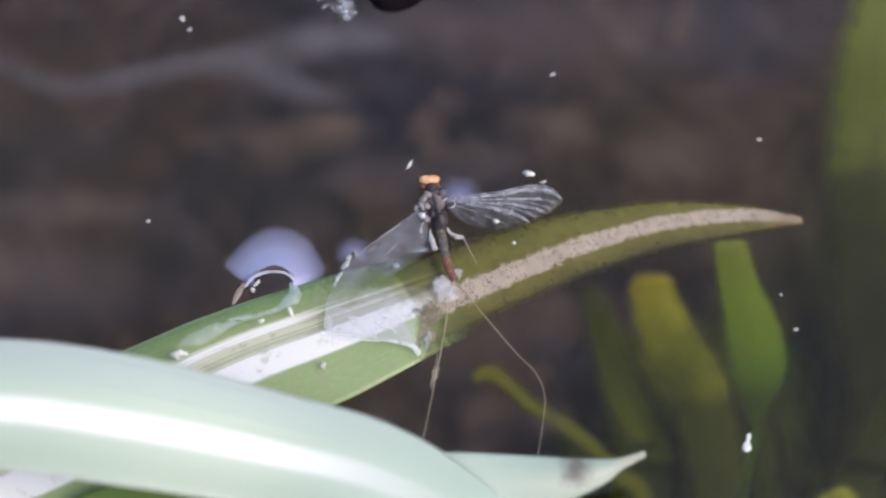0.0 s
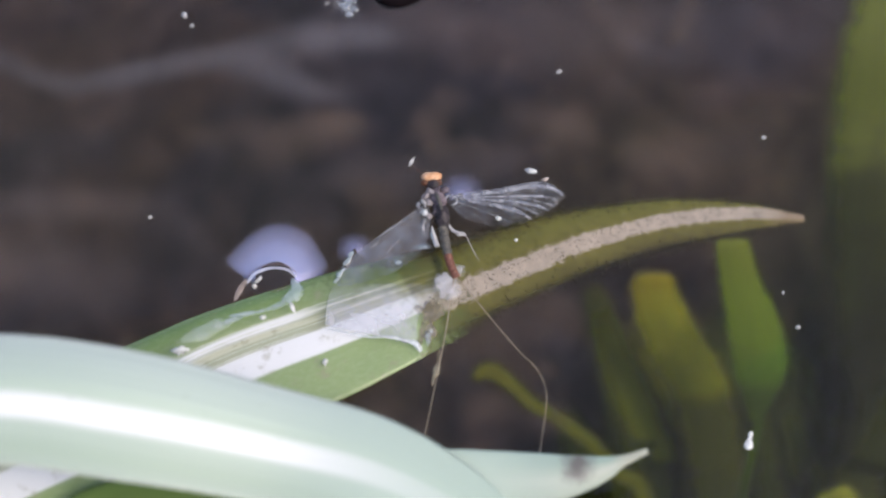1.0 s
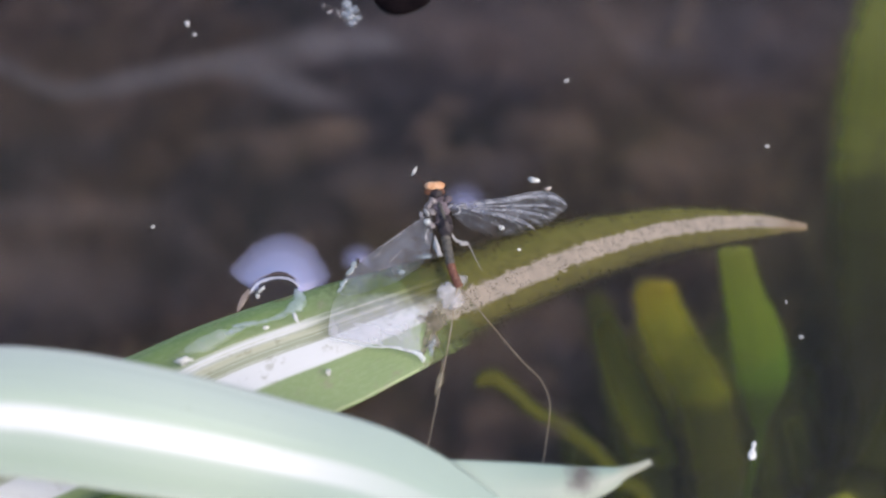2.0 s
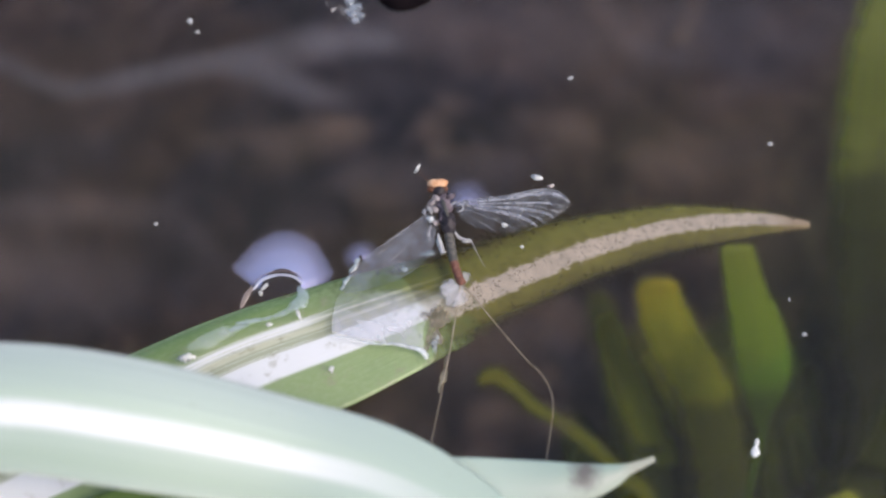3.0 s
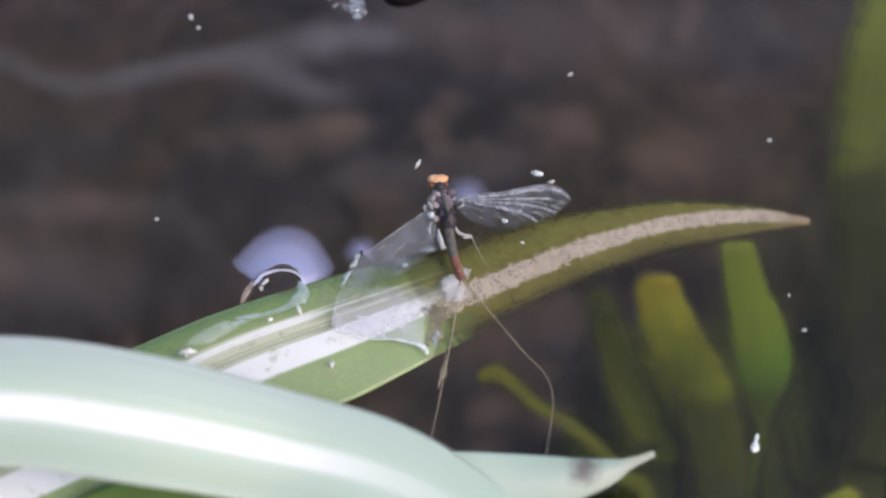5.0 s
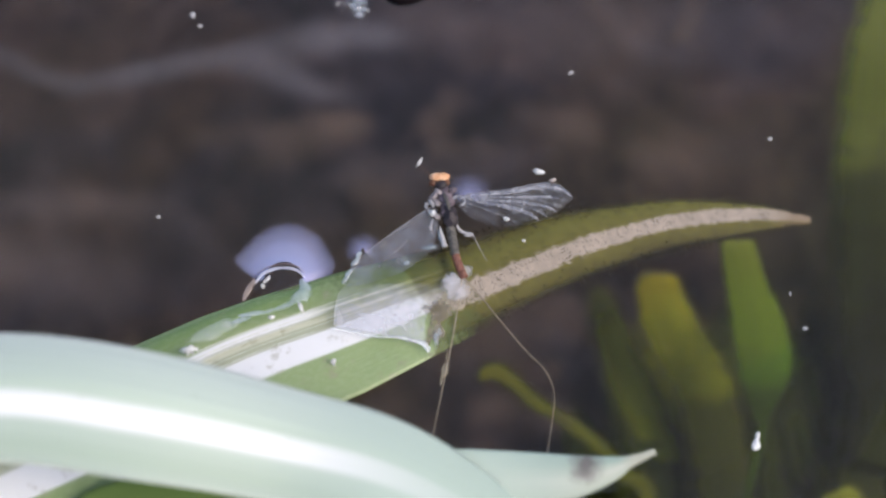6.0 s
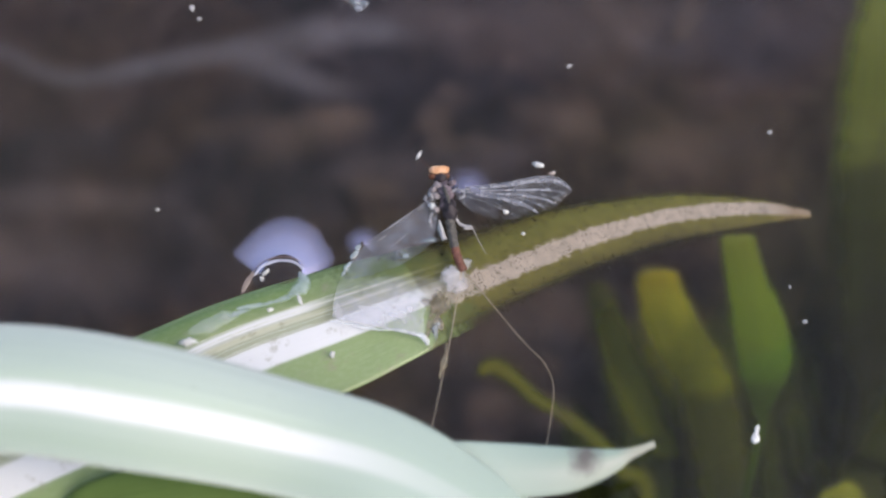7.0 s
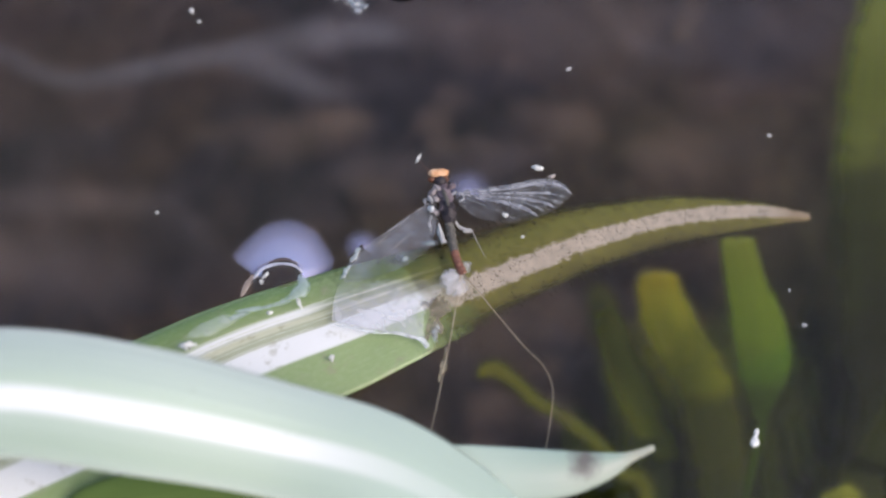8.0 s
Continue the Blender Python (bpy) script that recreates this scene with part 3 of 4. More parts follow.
# ---- the pond: bed, bank, water ----
def disc(radii, height, n=144):
    bm = bmesh.new()
    rings = []
    for r in radii:
        rings.append([bm.verts.new((r * math.cos(2 * math.pi * k / n), r * math.sin(2 * math.pi * k / n), height(r, 2 * math.pi * k / n))) for k in range(n)])
    for a, b in zip(rings, rings[1:]):
        for k in range(n):
            bm.faces.new((a[k], b[k], b[(k + 1) % n], a[(k + 1) % n]))
    if radii[0] < 5:
        bm.faces.new(rings[0])
    return bm


BED = -76.0


def bed_height(r, a):
    p = Vector((r * math.cos(a), r * math.sin(a), 0))
    lumps = 7 * noise.noise(p / 21) + 3.2 * noise.noise(p / 7.2) + 1.2 * noise.noise(p / 2.8)
    rise = max(0.0, (r - 420) / 180)
    return BED + lumps * (1 - min(rise, 1)) + 106 * rise * rise * (3 - 2 * rise)


def ground_height(r, a):
    p = Vector((r * math.cos(a), r * math.sin(a), 0))
    return 30 + (min(r - 600, 400) / 400) * 15 * noise.noise(p / 300)


bed = part("pond_bed", disc([2 + 2.4 * i for i in range(70)] + [180 + 17.5 * i for i in range(25)], bed_height), MAT["bed"])
tagged(bed, "dark brown muddy pond bed with lumps of silt", "pond bed", kind="structure")
ground = part("ground", disc([600, 640, 700, 800, 1000, 1500, 3000, 8000, 30000, 120000, 400000], ground_height), MAT["ground"])
tagged(ground, "bare soil and short grass round the pond", "ground", kind="structure")
water = part("water", disc([3 + 9.7 * i for i in range(57)], lambda r, a: 0.0), MAT["water"])
tagged(water, "still dark pond water with a faint sky reflection", "water", kind="structure")
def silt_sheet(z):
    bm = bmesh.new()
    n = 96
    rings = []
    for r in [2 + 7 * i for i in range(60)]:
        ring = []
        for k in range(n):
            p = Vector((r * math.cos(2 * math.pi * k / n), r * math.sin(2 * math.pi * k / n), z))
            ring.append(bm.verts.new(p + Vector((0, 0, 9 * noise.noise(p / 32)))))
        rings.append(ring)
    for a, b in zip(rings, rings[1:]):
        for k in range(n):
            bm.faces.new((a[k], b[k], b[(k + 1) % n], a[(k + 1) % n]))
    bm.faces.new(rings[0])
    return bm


# One patchy sheet added under the surface to haze what lies deeper.
silt = part("silt_veil", silt_sheet(-30.0), MAT["silt"])
tagged(silt, "thin brown sheet of silt haze added in the pond water", "silt", kind="stuff")

# ---- the variegated leaf that dips under the surface ----
leaf_line = [(-150.0, -95.0, -78.0), (-95.0, -60.0, -20.0), (-42.79, -28.32, 6.50), (-31.86, -21.17, 4.50), (-22.65, -15.67, 2.60), (-15.96, -11.14, 1.50), (-8.31, -7.60, 0.60), (-0.69, -3.91, -0.40), (4.56, -0.58, -2.68), (10.62, 2.85, -5.19), (15.93, 5.06, -7.14), (21.42, 6.89, -8.82), (28.51, 8.07, -10.02), (34.08, 8.21, -10.63)]
leaf_width = [12.0, 13.0, 14.0, 14.0, 12.8, 11.2, 10.45, 8.75, 8.1, 7.4, 6.5, 5.5, 3.4, 0.8]
leaf = part("variegated_leaf", ribbon(leaf_line, leaf_width, (0, 0, 1), arch=0.025, thick=0.2, n=320, m=28, wave=0.012, ragged=0.12), MAT["leaf"])
tagged(leaf, "green and white striped leaf, tip sunk under water and algae-speckled", "leaf")



def leaf_extras():
    """Ribs on the dry part and algae along the sunken edges."""
    n = 150
    line, wid = spline(leaf_line, n), spline(leaf_width, n)
    ways = tangents(line)
    random.seed(7)

    def on_leaf(i, s, lift):
        across = ways[i].cross(Vector((0, 0, 1))).normalized()
        return line[i] + across * s * wid[i] / 2 + Vector((0, 0, 0.025 * wid[i] * (1 - s * s) + lift))

    for s, i0, i1 in ((-0.53, 31, 74), (-0.44, 31, 78), (-0.36, 31, 72), (-0.24, 31, 79), (-0.17, 31, 70)):
        pts = [tuple(on_leaf(i, s, 0.03)) for i in range(i0, i1, 6)]
        part("rib", tube(pts, [0.02, 0.035, 0.03, 0.015], n=60, m=6, flat=0.6), MAT["rib"], leaf)
    bm = bmesh.new()
    for k in range(720):
        i = random.randint(84, 147)
        side = random.choice((-1, 1))
        s = side * (1.03 - abs(random.gauss(0.0, 0.22)))
        p = on_leaf(i, s, 0.03) + Vector((random.uniform(-0.1, 0.1), random.uniform(-0.06, 0.06), random.uniform(0.0, 0.08)))
        r = random.uniform(0.04, 0.11)
        add_lump(bm, tuple(p), (r, r * random.uniform(0.6, 1.5), r), rough=0.6, level=1)
    for k in range(110):
        i = random.randint(90, 145)
        side = random.choice((-1, -1, 1))
        root = on_leaf(i, side * 0.98, 0.0)
        out = (on_leaf(i, side * 1.2, 0.0) - root).normalized()
        reach = random.uniform(0.15, 0.5)
        add_tube(bm, [tuple(root), tuple(root + out * reach + ways[i] * random.uniform(-0.15, 0.15) + Vector((0, 0, 0.05)))], [0.06, 0.04], n=3, m=5)
    tagged(part("algae_fuzz", bm, MAT["fuzz"], leaf, "olive algae tufts along the sunken edges"), kind="stuff")


leaf_extras()

# ---- the pale leaf that arches over it ----
front = thing("arching_leaf", "pale blue-green strap leaf with white middle stripe arching above water", "leaf")
front_line = [(-190.0, -60.0, -78.0), (-150.0, -52.0, 0.0), (-51.40, -20.54, 12.49), (-39.76, -18.22, 14.68), (-28.75, -17.48, 15.02), (-20.08, -18.33, 14.07), (-10.64, -19.72, 11.77), (-3.08, -21.37, 9.89), (3.74, -24.22, 6.36), (10.74, -27.79, 1.39)]
front_facing = [(0.0, -0.25, 1.0)] * 5 + [(0.0, -0.20, 1.0), (0.0, -0.05, 1.0), (0.0, 0.25, 1.0), (0.0, 0.45, 1.0), (0.0, 0.45, 1.0)]
part("blade", ribbon(front_line, [9.0, 9.0, 8.7, 8.5, 8.4, 8.45, 7.8, 8.2, 7.6, 4.5], front_facing, arch=0.05, thick=0.4, n=110, m=24, wave=0.004), MAT["front"], front)
part("tip", ribbon([(-3.31, -20.79, 6.86), (0.24, -20.23, 5.46), (4.69, -20.21, 4.92), (8.32, -20.17, 4.94), (10.54, -19.88, 5.07), (12.16, -19.51, 5.24), (13.25, -19.11, 5.43), (14.30, -18.75, 5.60), (15.15, -18.42, 5.76)], [3.00, 3.86, 3.88, 3.39, 2.58, 1.70, 0.89, 0.57, 0.44], (0.0, -0.3, 1.0), arch=0.06, thick=0.3, n=60, m=16), MAT["fronttip"], front, "twisted leaf tip with a dark blemish")

# Dark strip laid over the striped leaf's lower margin, for the pale leaf's shade.
lower = part("shaded_margin", ribbon([(-60.0, -75.0, -78.0), (-35.22, -30.53, -8.00), (-25.96, -25.69, 4.00), (-22.00, -23.53, 5.00), (-16.11, -22.62, 5.00), (-10.62, -22.91, 4.00), (-4.24, -24.31, 2.00), (1.48, -27.16, 0.00)], [5.0, 6.0, 7.0, 7.0, 6.0, 4.6, 2.6, 0.6], (0, 0, 1), arch=0.06, thick=0.3, n=60, m=14), MAT["shade"])
tagged(lower, "dark green strip added for the striped leaf's shaded lower margin", "leaf")

# ---- submerged blades ----
FACE = (0.0, -0.5, 0.87)


def submerged_blade(name, label, pts, widths, mat, facing=FACE, arch=0.08, wave=0.02):
    ob = part(name, ribbon(pts, widths, facing, arch=arch, thick=0.4, n=60, m=14, wave=wave), mat)
    return tagged(ob, label, "water plant", "submerged plant blades")


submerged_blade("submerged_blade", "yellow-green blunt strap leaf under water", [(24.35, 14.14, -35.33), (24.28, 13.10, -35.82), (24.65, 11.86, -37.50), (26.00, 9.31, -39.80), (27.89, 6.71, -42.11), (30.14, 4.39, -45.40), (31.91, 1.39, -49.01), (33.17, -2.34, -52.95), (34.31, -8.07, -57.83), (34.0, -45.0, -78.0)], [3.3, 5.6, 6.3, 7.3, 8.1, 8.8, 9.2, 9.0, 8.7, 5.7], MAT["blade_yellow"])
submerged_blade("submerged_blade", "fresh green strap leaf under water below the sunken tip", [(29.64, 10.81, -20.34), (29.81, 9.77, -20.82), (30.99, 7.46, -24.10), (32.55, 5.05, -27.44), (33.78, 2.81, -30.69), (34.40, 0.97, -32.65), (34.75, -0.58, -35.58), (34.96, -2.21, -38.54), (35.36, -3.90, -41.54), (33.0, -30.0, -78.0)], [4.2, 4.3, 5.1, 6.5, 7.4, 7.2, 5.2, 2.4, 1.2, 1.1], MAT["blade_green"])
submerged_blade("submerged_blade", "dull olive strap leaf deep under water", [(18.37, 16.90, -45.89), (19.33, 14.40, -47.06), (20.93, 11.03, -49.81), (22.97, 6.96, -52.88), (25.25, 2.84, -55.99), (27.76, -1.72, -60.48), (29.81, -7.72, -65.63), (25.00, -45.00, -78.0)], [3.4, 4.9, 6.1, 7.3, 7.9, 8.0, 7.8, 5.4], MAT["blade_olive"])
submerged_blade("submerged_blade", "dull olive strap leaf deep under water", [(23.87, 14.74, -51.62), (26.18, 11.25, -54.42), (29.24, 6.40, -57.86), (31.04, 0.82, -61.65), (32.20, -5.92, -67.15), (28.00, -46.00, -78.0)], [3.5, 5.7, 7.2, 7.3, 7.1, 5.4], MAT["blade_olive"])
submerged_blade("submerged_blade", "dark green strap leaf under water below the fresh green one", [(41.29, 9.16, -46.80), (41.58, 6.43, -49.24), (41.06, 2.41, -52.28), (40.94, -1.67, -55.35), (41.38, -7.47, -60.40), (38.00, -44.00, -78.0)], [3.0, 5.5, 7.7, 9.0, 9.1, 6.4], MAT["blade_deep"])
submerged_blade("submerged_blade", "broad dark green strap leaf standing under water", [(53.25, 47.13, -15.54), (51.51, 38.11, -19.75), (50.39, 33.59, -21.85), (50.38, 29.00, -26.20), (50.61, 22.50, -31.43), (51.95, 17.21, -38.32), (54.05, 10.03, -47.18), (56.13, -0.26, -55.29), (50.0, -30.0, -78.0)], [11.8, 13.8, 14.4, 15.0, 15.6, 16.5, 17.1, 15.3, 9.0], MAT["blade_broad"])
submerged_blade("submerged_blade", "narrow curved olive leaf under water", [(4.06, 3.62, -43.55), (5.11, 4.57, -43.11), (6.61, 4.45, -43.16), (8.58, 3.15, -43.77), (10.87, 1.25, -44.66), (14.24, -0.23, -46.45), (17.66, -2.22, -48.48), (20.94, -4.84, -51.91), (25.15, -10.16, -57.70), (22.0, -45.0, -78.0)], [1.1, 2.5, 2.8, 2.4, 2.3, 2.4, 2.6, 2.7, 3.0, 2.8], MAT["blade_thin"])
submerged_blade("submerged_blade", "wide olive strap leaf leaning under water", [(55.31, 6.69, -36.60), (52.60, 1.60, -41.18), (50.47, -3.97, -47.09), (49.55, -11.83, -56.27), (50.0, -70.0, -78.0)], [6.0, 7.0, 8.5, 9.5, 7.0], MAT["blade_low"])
# Deep blades added to fill the olive haze between the other plants.
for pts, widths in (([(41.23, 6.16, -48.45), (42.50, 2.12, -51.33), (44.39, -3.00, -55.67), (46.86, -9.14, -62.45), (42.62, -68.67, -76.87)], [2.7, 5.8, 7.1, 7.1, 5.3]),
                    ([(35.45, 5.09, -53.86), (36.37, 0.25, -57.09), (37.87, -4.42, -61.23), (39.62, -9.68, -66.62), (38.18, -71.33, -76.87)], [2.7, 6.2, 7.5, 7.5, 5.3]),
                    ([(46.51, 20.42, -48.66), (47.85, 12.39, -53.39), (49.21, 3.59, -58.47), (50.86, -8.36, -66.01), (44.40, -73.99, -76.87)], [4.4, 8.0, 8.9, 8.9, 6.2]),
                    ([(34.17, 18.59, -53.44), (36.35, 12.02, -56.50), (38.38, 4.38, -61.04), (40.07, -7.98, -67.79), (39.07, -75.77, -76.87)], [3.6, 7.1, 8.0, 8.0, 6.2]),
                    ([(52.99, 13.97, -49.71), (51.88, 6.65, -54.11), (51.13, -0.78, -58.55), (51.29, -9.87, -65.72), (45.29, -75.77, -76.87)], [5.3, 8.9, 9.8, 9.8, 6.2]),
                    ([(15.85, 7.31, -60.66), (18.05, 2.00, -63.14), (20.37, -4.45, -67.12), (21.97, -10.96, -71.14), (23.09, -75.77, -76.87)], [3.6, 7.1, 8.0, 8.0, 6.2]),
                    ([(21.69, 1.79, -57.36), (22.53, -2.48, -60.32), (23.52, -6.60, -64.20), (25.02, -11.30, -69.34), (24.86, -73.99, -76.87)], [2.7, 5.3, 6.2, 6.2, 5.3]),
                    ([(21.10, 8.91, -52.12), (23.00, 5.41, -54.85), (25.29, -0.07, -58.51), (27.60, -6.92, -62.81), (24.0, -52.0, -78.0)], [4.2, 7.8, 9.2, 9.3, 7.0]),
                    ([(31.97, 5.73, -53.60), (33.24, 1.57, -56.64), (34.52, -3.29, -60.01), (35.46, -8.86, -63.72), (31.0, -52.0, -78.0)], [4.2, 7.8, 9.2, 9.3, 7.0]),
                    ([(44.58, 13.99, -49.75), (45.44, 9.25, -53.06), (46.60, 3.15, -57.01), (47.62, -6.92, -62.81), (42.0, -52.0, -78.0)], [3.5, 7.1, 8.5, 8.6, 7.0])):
    submerged_blade("submerged_blade", "dark olive strap leaf added deep under water for the olive haze", pts, widths, MAT["blade_deep"])
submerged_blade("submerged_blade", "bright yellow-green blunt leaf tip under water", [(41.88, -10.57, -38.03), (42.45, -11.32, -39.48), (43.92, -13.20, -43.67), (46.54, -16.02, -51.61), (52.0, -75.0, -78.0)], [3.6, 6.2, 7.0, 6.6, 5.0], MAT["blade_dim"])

# ---- on the bed ----


def wisp(name, pts, widths, mat, label, wave=0.05):
    """A filmy strip in the silt over the bed: brown algae, or haze drawn as film."""
    ob = part(name, ribbon(pts, widths, (0.0, -0.3, 0.95), arch=0.06, n=60, m=14, wave=wave, film=True), MAT[mat])
    return tagged(ob, label, "algae")


# A pale, wavy, see-through strip above the bed.
wisp("pale_strand", [(-72.90, 46.68, -33.84), (-61.02, 45.28, -34.50), (-54.74, 43.07, -35.53), (-50.55, 40.98, -36.50), (-46.36, 39.84, -37.03), (-40.78, 40.35, -36.79), (-33.79, 41.74, -36.15), (-26.81, 43.00, -35.55), (-21.93, 42.00, -36.03), (-17.04, 39.72, -37.09), (-10.16, 38.80, -39.28), (-5.99, 38.88, -41.02)], [4.8, 5.2, 5.2, 5.2, 5.2, 5.6, 6.0, 6.8, 7.2, 6.8, 5.6, 3.2], "root", "pale wavy see-through strand over the pond bed", 0.02)
# Broad light haze over the bed, drawn as a pale film.
wisp("haze_flap", [(-32.04, 42.51, -37.55), (-25.69, 44.30, -36.72), (-18.63, 45.44, -36.19), (-13.06, 46.68, -36.49), (-6.70, 47.02, -37.22), (-1.73, 46.90, -39.03)], [4.0, 6.4, 8.0, 8.8, 7.2, 4.0], "root", "broad pale flap added over the pond bed for its light haze")
# Mauve films are added to lighten the bed where haze and reflection show.
BROWN, MAUVE = "loose brown algae wisp on the pond bed", "grey-mauve veil added over the pond bed to lighten it"
for pts, widths, mat, label in (
        ([(-0.98, 40.59, -38.45), (0.42, 38.35, -39.49), (-0.98, 35.79, -40.69), (1.13, 33.43, -41.79)], [6.4, 8.8, 8.8, 4.8], "clump", BROWN),
        ([(6.78, 38.03, -39.64), (11.71, 36.75, -40.24), (15.94, 35.72, -40.71), (20.89, 34.19, -41.43)], [4.8, 9.6, 9.6, 4.8], "clump", BROWN),
        ([(-3.10, 33.56, -41.73), (2.54, 33.43, -41.79), (8.18, 32.92, -42.03)], [3.2, 5.6, 3.2], "clump", BROWN),
        ([(32.87, 55.03, -33.48), (31.80, 51.16, -35.29), (30.74, 48.57, -36.49), (28.24, 45.66, -37.85)], [4.0, 5.6, 5.6, 3.2], "clump", "reddish brown algae strand on the pond bed"),
        ([(-58.93, 26.43, -43.29), (-50.55, 26.56, -43.23), (-42.18, 26.30, -43.35), (-35.19, 25.92, -43.52), (-30.30, 23.26, -44.76), (-27.51, 19.47, -46.53)], [6.4, 8.0, 8.0, 8.0, 6.4, 3.2], "mauve_veil", MAUVE),
        ([(-33.79, 33.39, -40.04), (-25.42, 34.28, -39.63), (-17.04, 34.91, -39.33), (-7.26, 36.55, -38.57)], [4.8, 7.2, 7.2, 4.8], "clump", BROWN),
        ([(1.05, -0.58, -46.0), (6.34, 1.48, -46.0), (11.6, 0.79, -46.0), (17.41, -1.59, -46.0)], [6.0, 11.0, 11.0, 6.0], "clump", BROWN),
        ([(5.08, 5.3, -46.0), (9.78, 6.01, -46.0), (15.09, 4.95, -46.0)], [4.0, 7.5, 4.0], "clump", BROWN),
        ([(-12.15, 27.37, -42.84), (-7.96, 27.69, -42.70), (-3.77, 27.06, -42.99)], [3.2, 4.8, 3.2], "clump", BROWN),
        ([(20.89, 31.64, -42.63), (29.35, 32.92, -42.03), (37.12, 34.19, -41.43), (46.29, 38.03, -39.64)], [8.0, 12.8, 12.8, 8.0], "clump", BROWN),
        ([(-16.30, 52.44, -38.22), (-1.74, 50.46, -39.15), (12.81, 49.80, -39.45), (27.37, 49.47, -39.60), (41.93, 49.14, -39.75), (56.49, 49.14, -39.75)], [14.4, 21.6, 24.0, 23.2, 20.8, 14.4], "mauve_veil", MAUVE),
        ([(-60.33, 19.47, -46.53), (-51.95, 18.84, -46.83), (-43.57, 18.20, -47.12), (-33.79, 17.56, -47.42)], [9.6, 16.0, 16.0, 9.6], "mauve_veil", MAUVE),
        ([(-4.38, 7.00, -48.81), (3.82, 8.86, -47.95), (12.02, 11.96, -46.51), (18.18, 15.05, -45.06)], [7.0, 14.0, 14.0, 7.0], "clump", BROWN),
        ([(-16.99, 27.51, -42.34), (-9.33, 29.71, -41.31), (-0.97, 30.03, -41.17), (7.38, 30.66, -40.87), (14.35, 32.87, -39.84)], [5.6, 9.1, 9.7, 9.1, 4.9], "mauve_veil", MAUVE),
        ([(-27.10, 30.99, -42.92), (-20.75, 33.55, -41.73), (-13.69, 34.83, -41.13), (-6.63, 37.39, -39.94)], [4.9, 8.5, 8.5, 4.9], "clump", BROWN)):
    wisp("bed_wisp", pts, widths, mat, label)

# ---- the mayfly ----
mayfly = thing("mayfly", "dead mayfly with orange eyes lying spread on the water", "insect")
part("head", lump((-0.28, 5.61, 1.00), (0.55, 0.50, 0.45), rough=0.15), MAT["thorax"], mayfly)
for x in (0, 1):
    eye = part("eye", lump(((-0.66, 6.20, 1.30), (-0.08, 6.25, 1.30))[x], (0.56, 0.37, 0.34), rough=0.25, fine=1.6), MAT["eye"], mayfly, "swollen orange compound eye")
    part("lower_eye", lump(((-0.94, 5.80, 1.05), (0.14, 5.80, 1.05))[x], (0.34, 0.32, 0.30), rough=0.1), MAT["eyelow"], eye, "dark brown lower eye")
part("thorax", tube([(-0.14, 5.40, 0.80), (0.00, 4.71, 0.90), (0.19, 3.95, 0.95), (0.33, 3.34, 0.90)], [0.32, 0.50, 0.56, 0.46], n=20, m=18, rough=0.7), MAT["mauve"], mayfly, "mottled mauve-grey front of the thorax")
part("thorax", tube([(0.19, 3.79, 0.85), (0.37, 3.11, 0.95), (0.51, 2.40, 0.90), (0.65, 1.70, 0.65)], [0.4, 0.58, 0.60, 0.36], n=20, m=18, rough=0.45), MAT["thorax"], mayfly, "glossy near-black rear of the thorax")
for x, y, z, a, b, skin in ((-0.52, 4.84, 1.25, 0.26, 0.22, "plate"), (-0.84, 4.42, 1.25, 0.24, 0.34, "plate"), (-0.61, 3.90, 1.25, 0.30, 0.22, "plate"), (-1.03, 3.79, 1.25, 0.34, 0.14, "leg"), (-1.49, 3.58, 1.25, 0.30, 0.11, "vein"), (-0.93, 2.85, 1.25, 0.30, 0.20, "speck"), (-0.60, 2.59, 1.25, 0.26, 0.16, "plate"), (-0.14, 4.21, 1.25, 0.22, 0.30, "mauve"), (-0.05, 2.96, 1.25, 0.20, 0.28, "mauve"), (0.75, 5.00, 1.25, 0.26, 0.20, "mauve")):
    part("thorax_plate", lump((x, y, z), (a, b, 0.10), rough=1.3, fine=2.6, turn=x), MAT[skin], mayfly, "pale uneven side plate" if skin in ("plate", "speck") else "")
part("thorax_ridge", tube([(-0.05, 4.66, 1.40), (0.19, 3.82, 1.60), (0.46, 2.99, 1.60)], [0.10, 0.2, 0.1], n=14, rough=0.4), MAT["abdomen"], mayfly)
spine = spline([(0.51, 1.88, 0.70), (0.69, 0.79, 0.60), (0.92, -0.61, 0.55), (1.28, -1.80, 0.50), (1.65, -2.56, 0.40)], 10)
for k in range(10):
    a, b = spine[k], spine[k + 1]
    r = 0.41 - 0.008 * k
    part("abdomen_segment", tube([tuple(a), tuple(a.lerp(b, 0.5)), tuple(b.lerp(a, -0.08))], [r * 0.9, r * 1.05, r * 0.9], n=8, m=14), MAT["rust" if k > 4 else "abdomen"], mayfly)


def wing(lead, trail, crease, veins, mat="membrane"):
    w = part("wing", sheet(lead, trail, n=44, m=40, crease=crease, folds=13), MAT[mat], mayfly, "clear veined wing")
    for pts, r in veins:
        part("vein", tube(pts, [r * 0.3, r * 0.8, r * 1.1, r * 0.2], n=24, m=8, flat=0.2), MAT["vein" if mat == "membrane" else "vein_wet"], w)


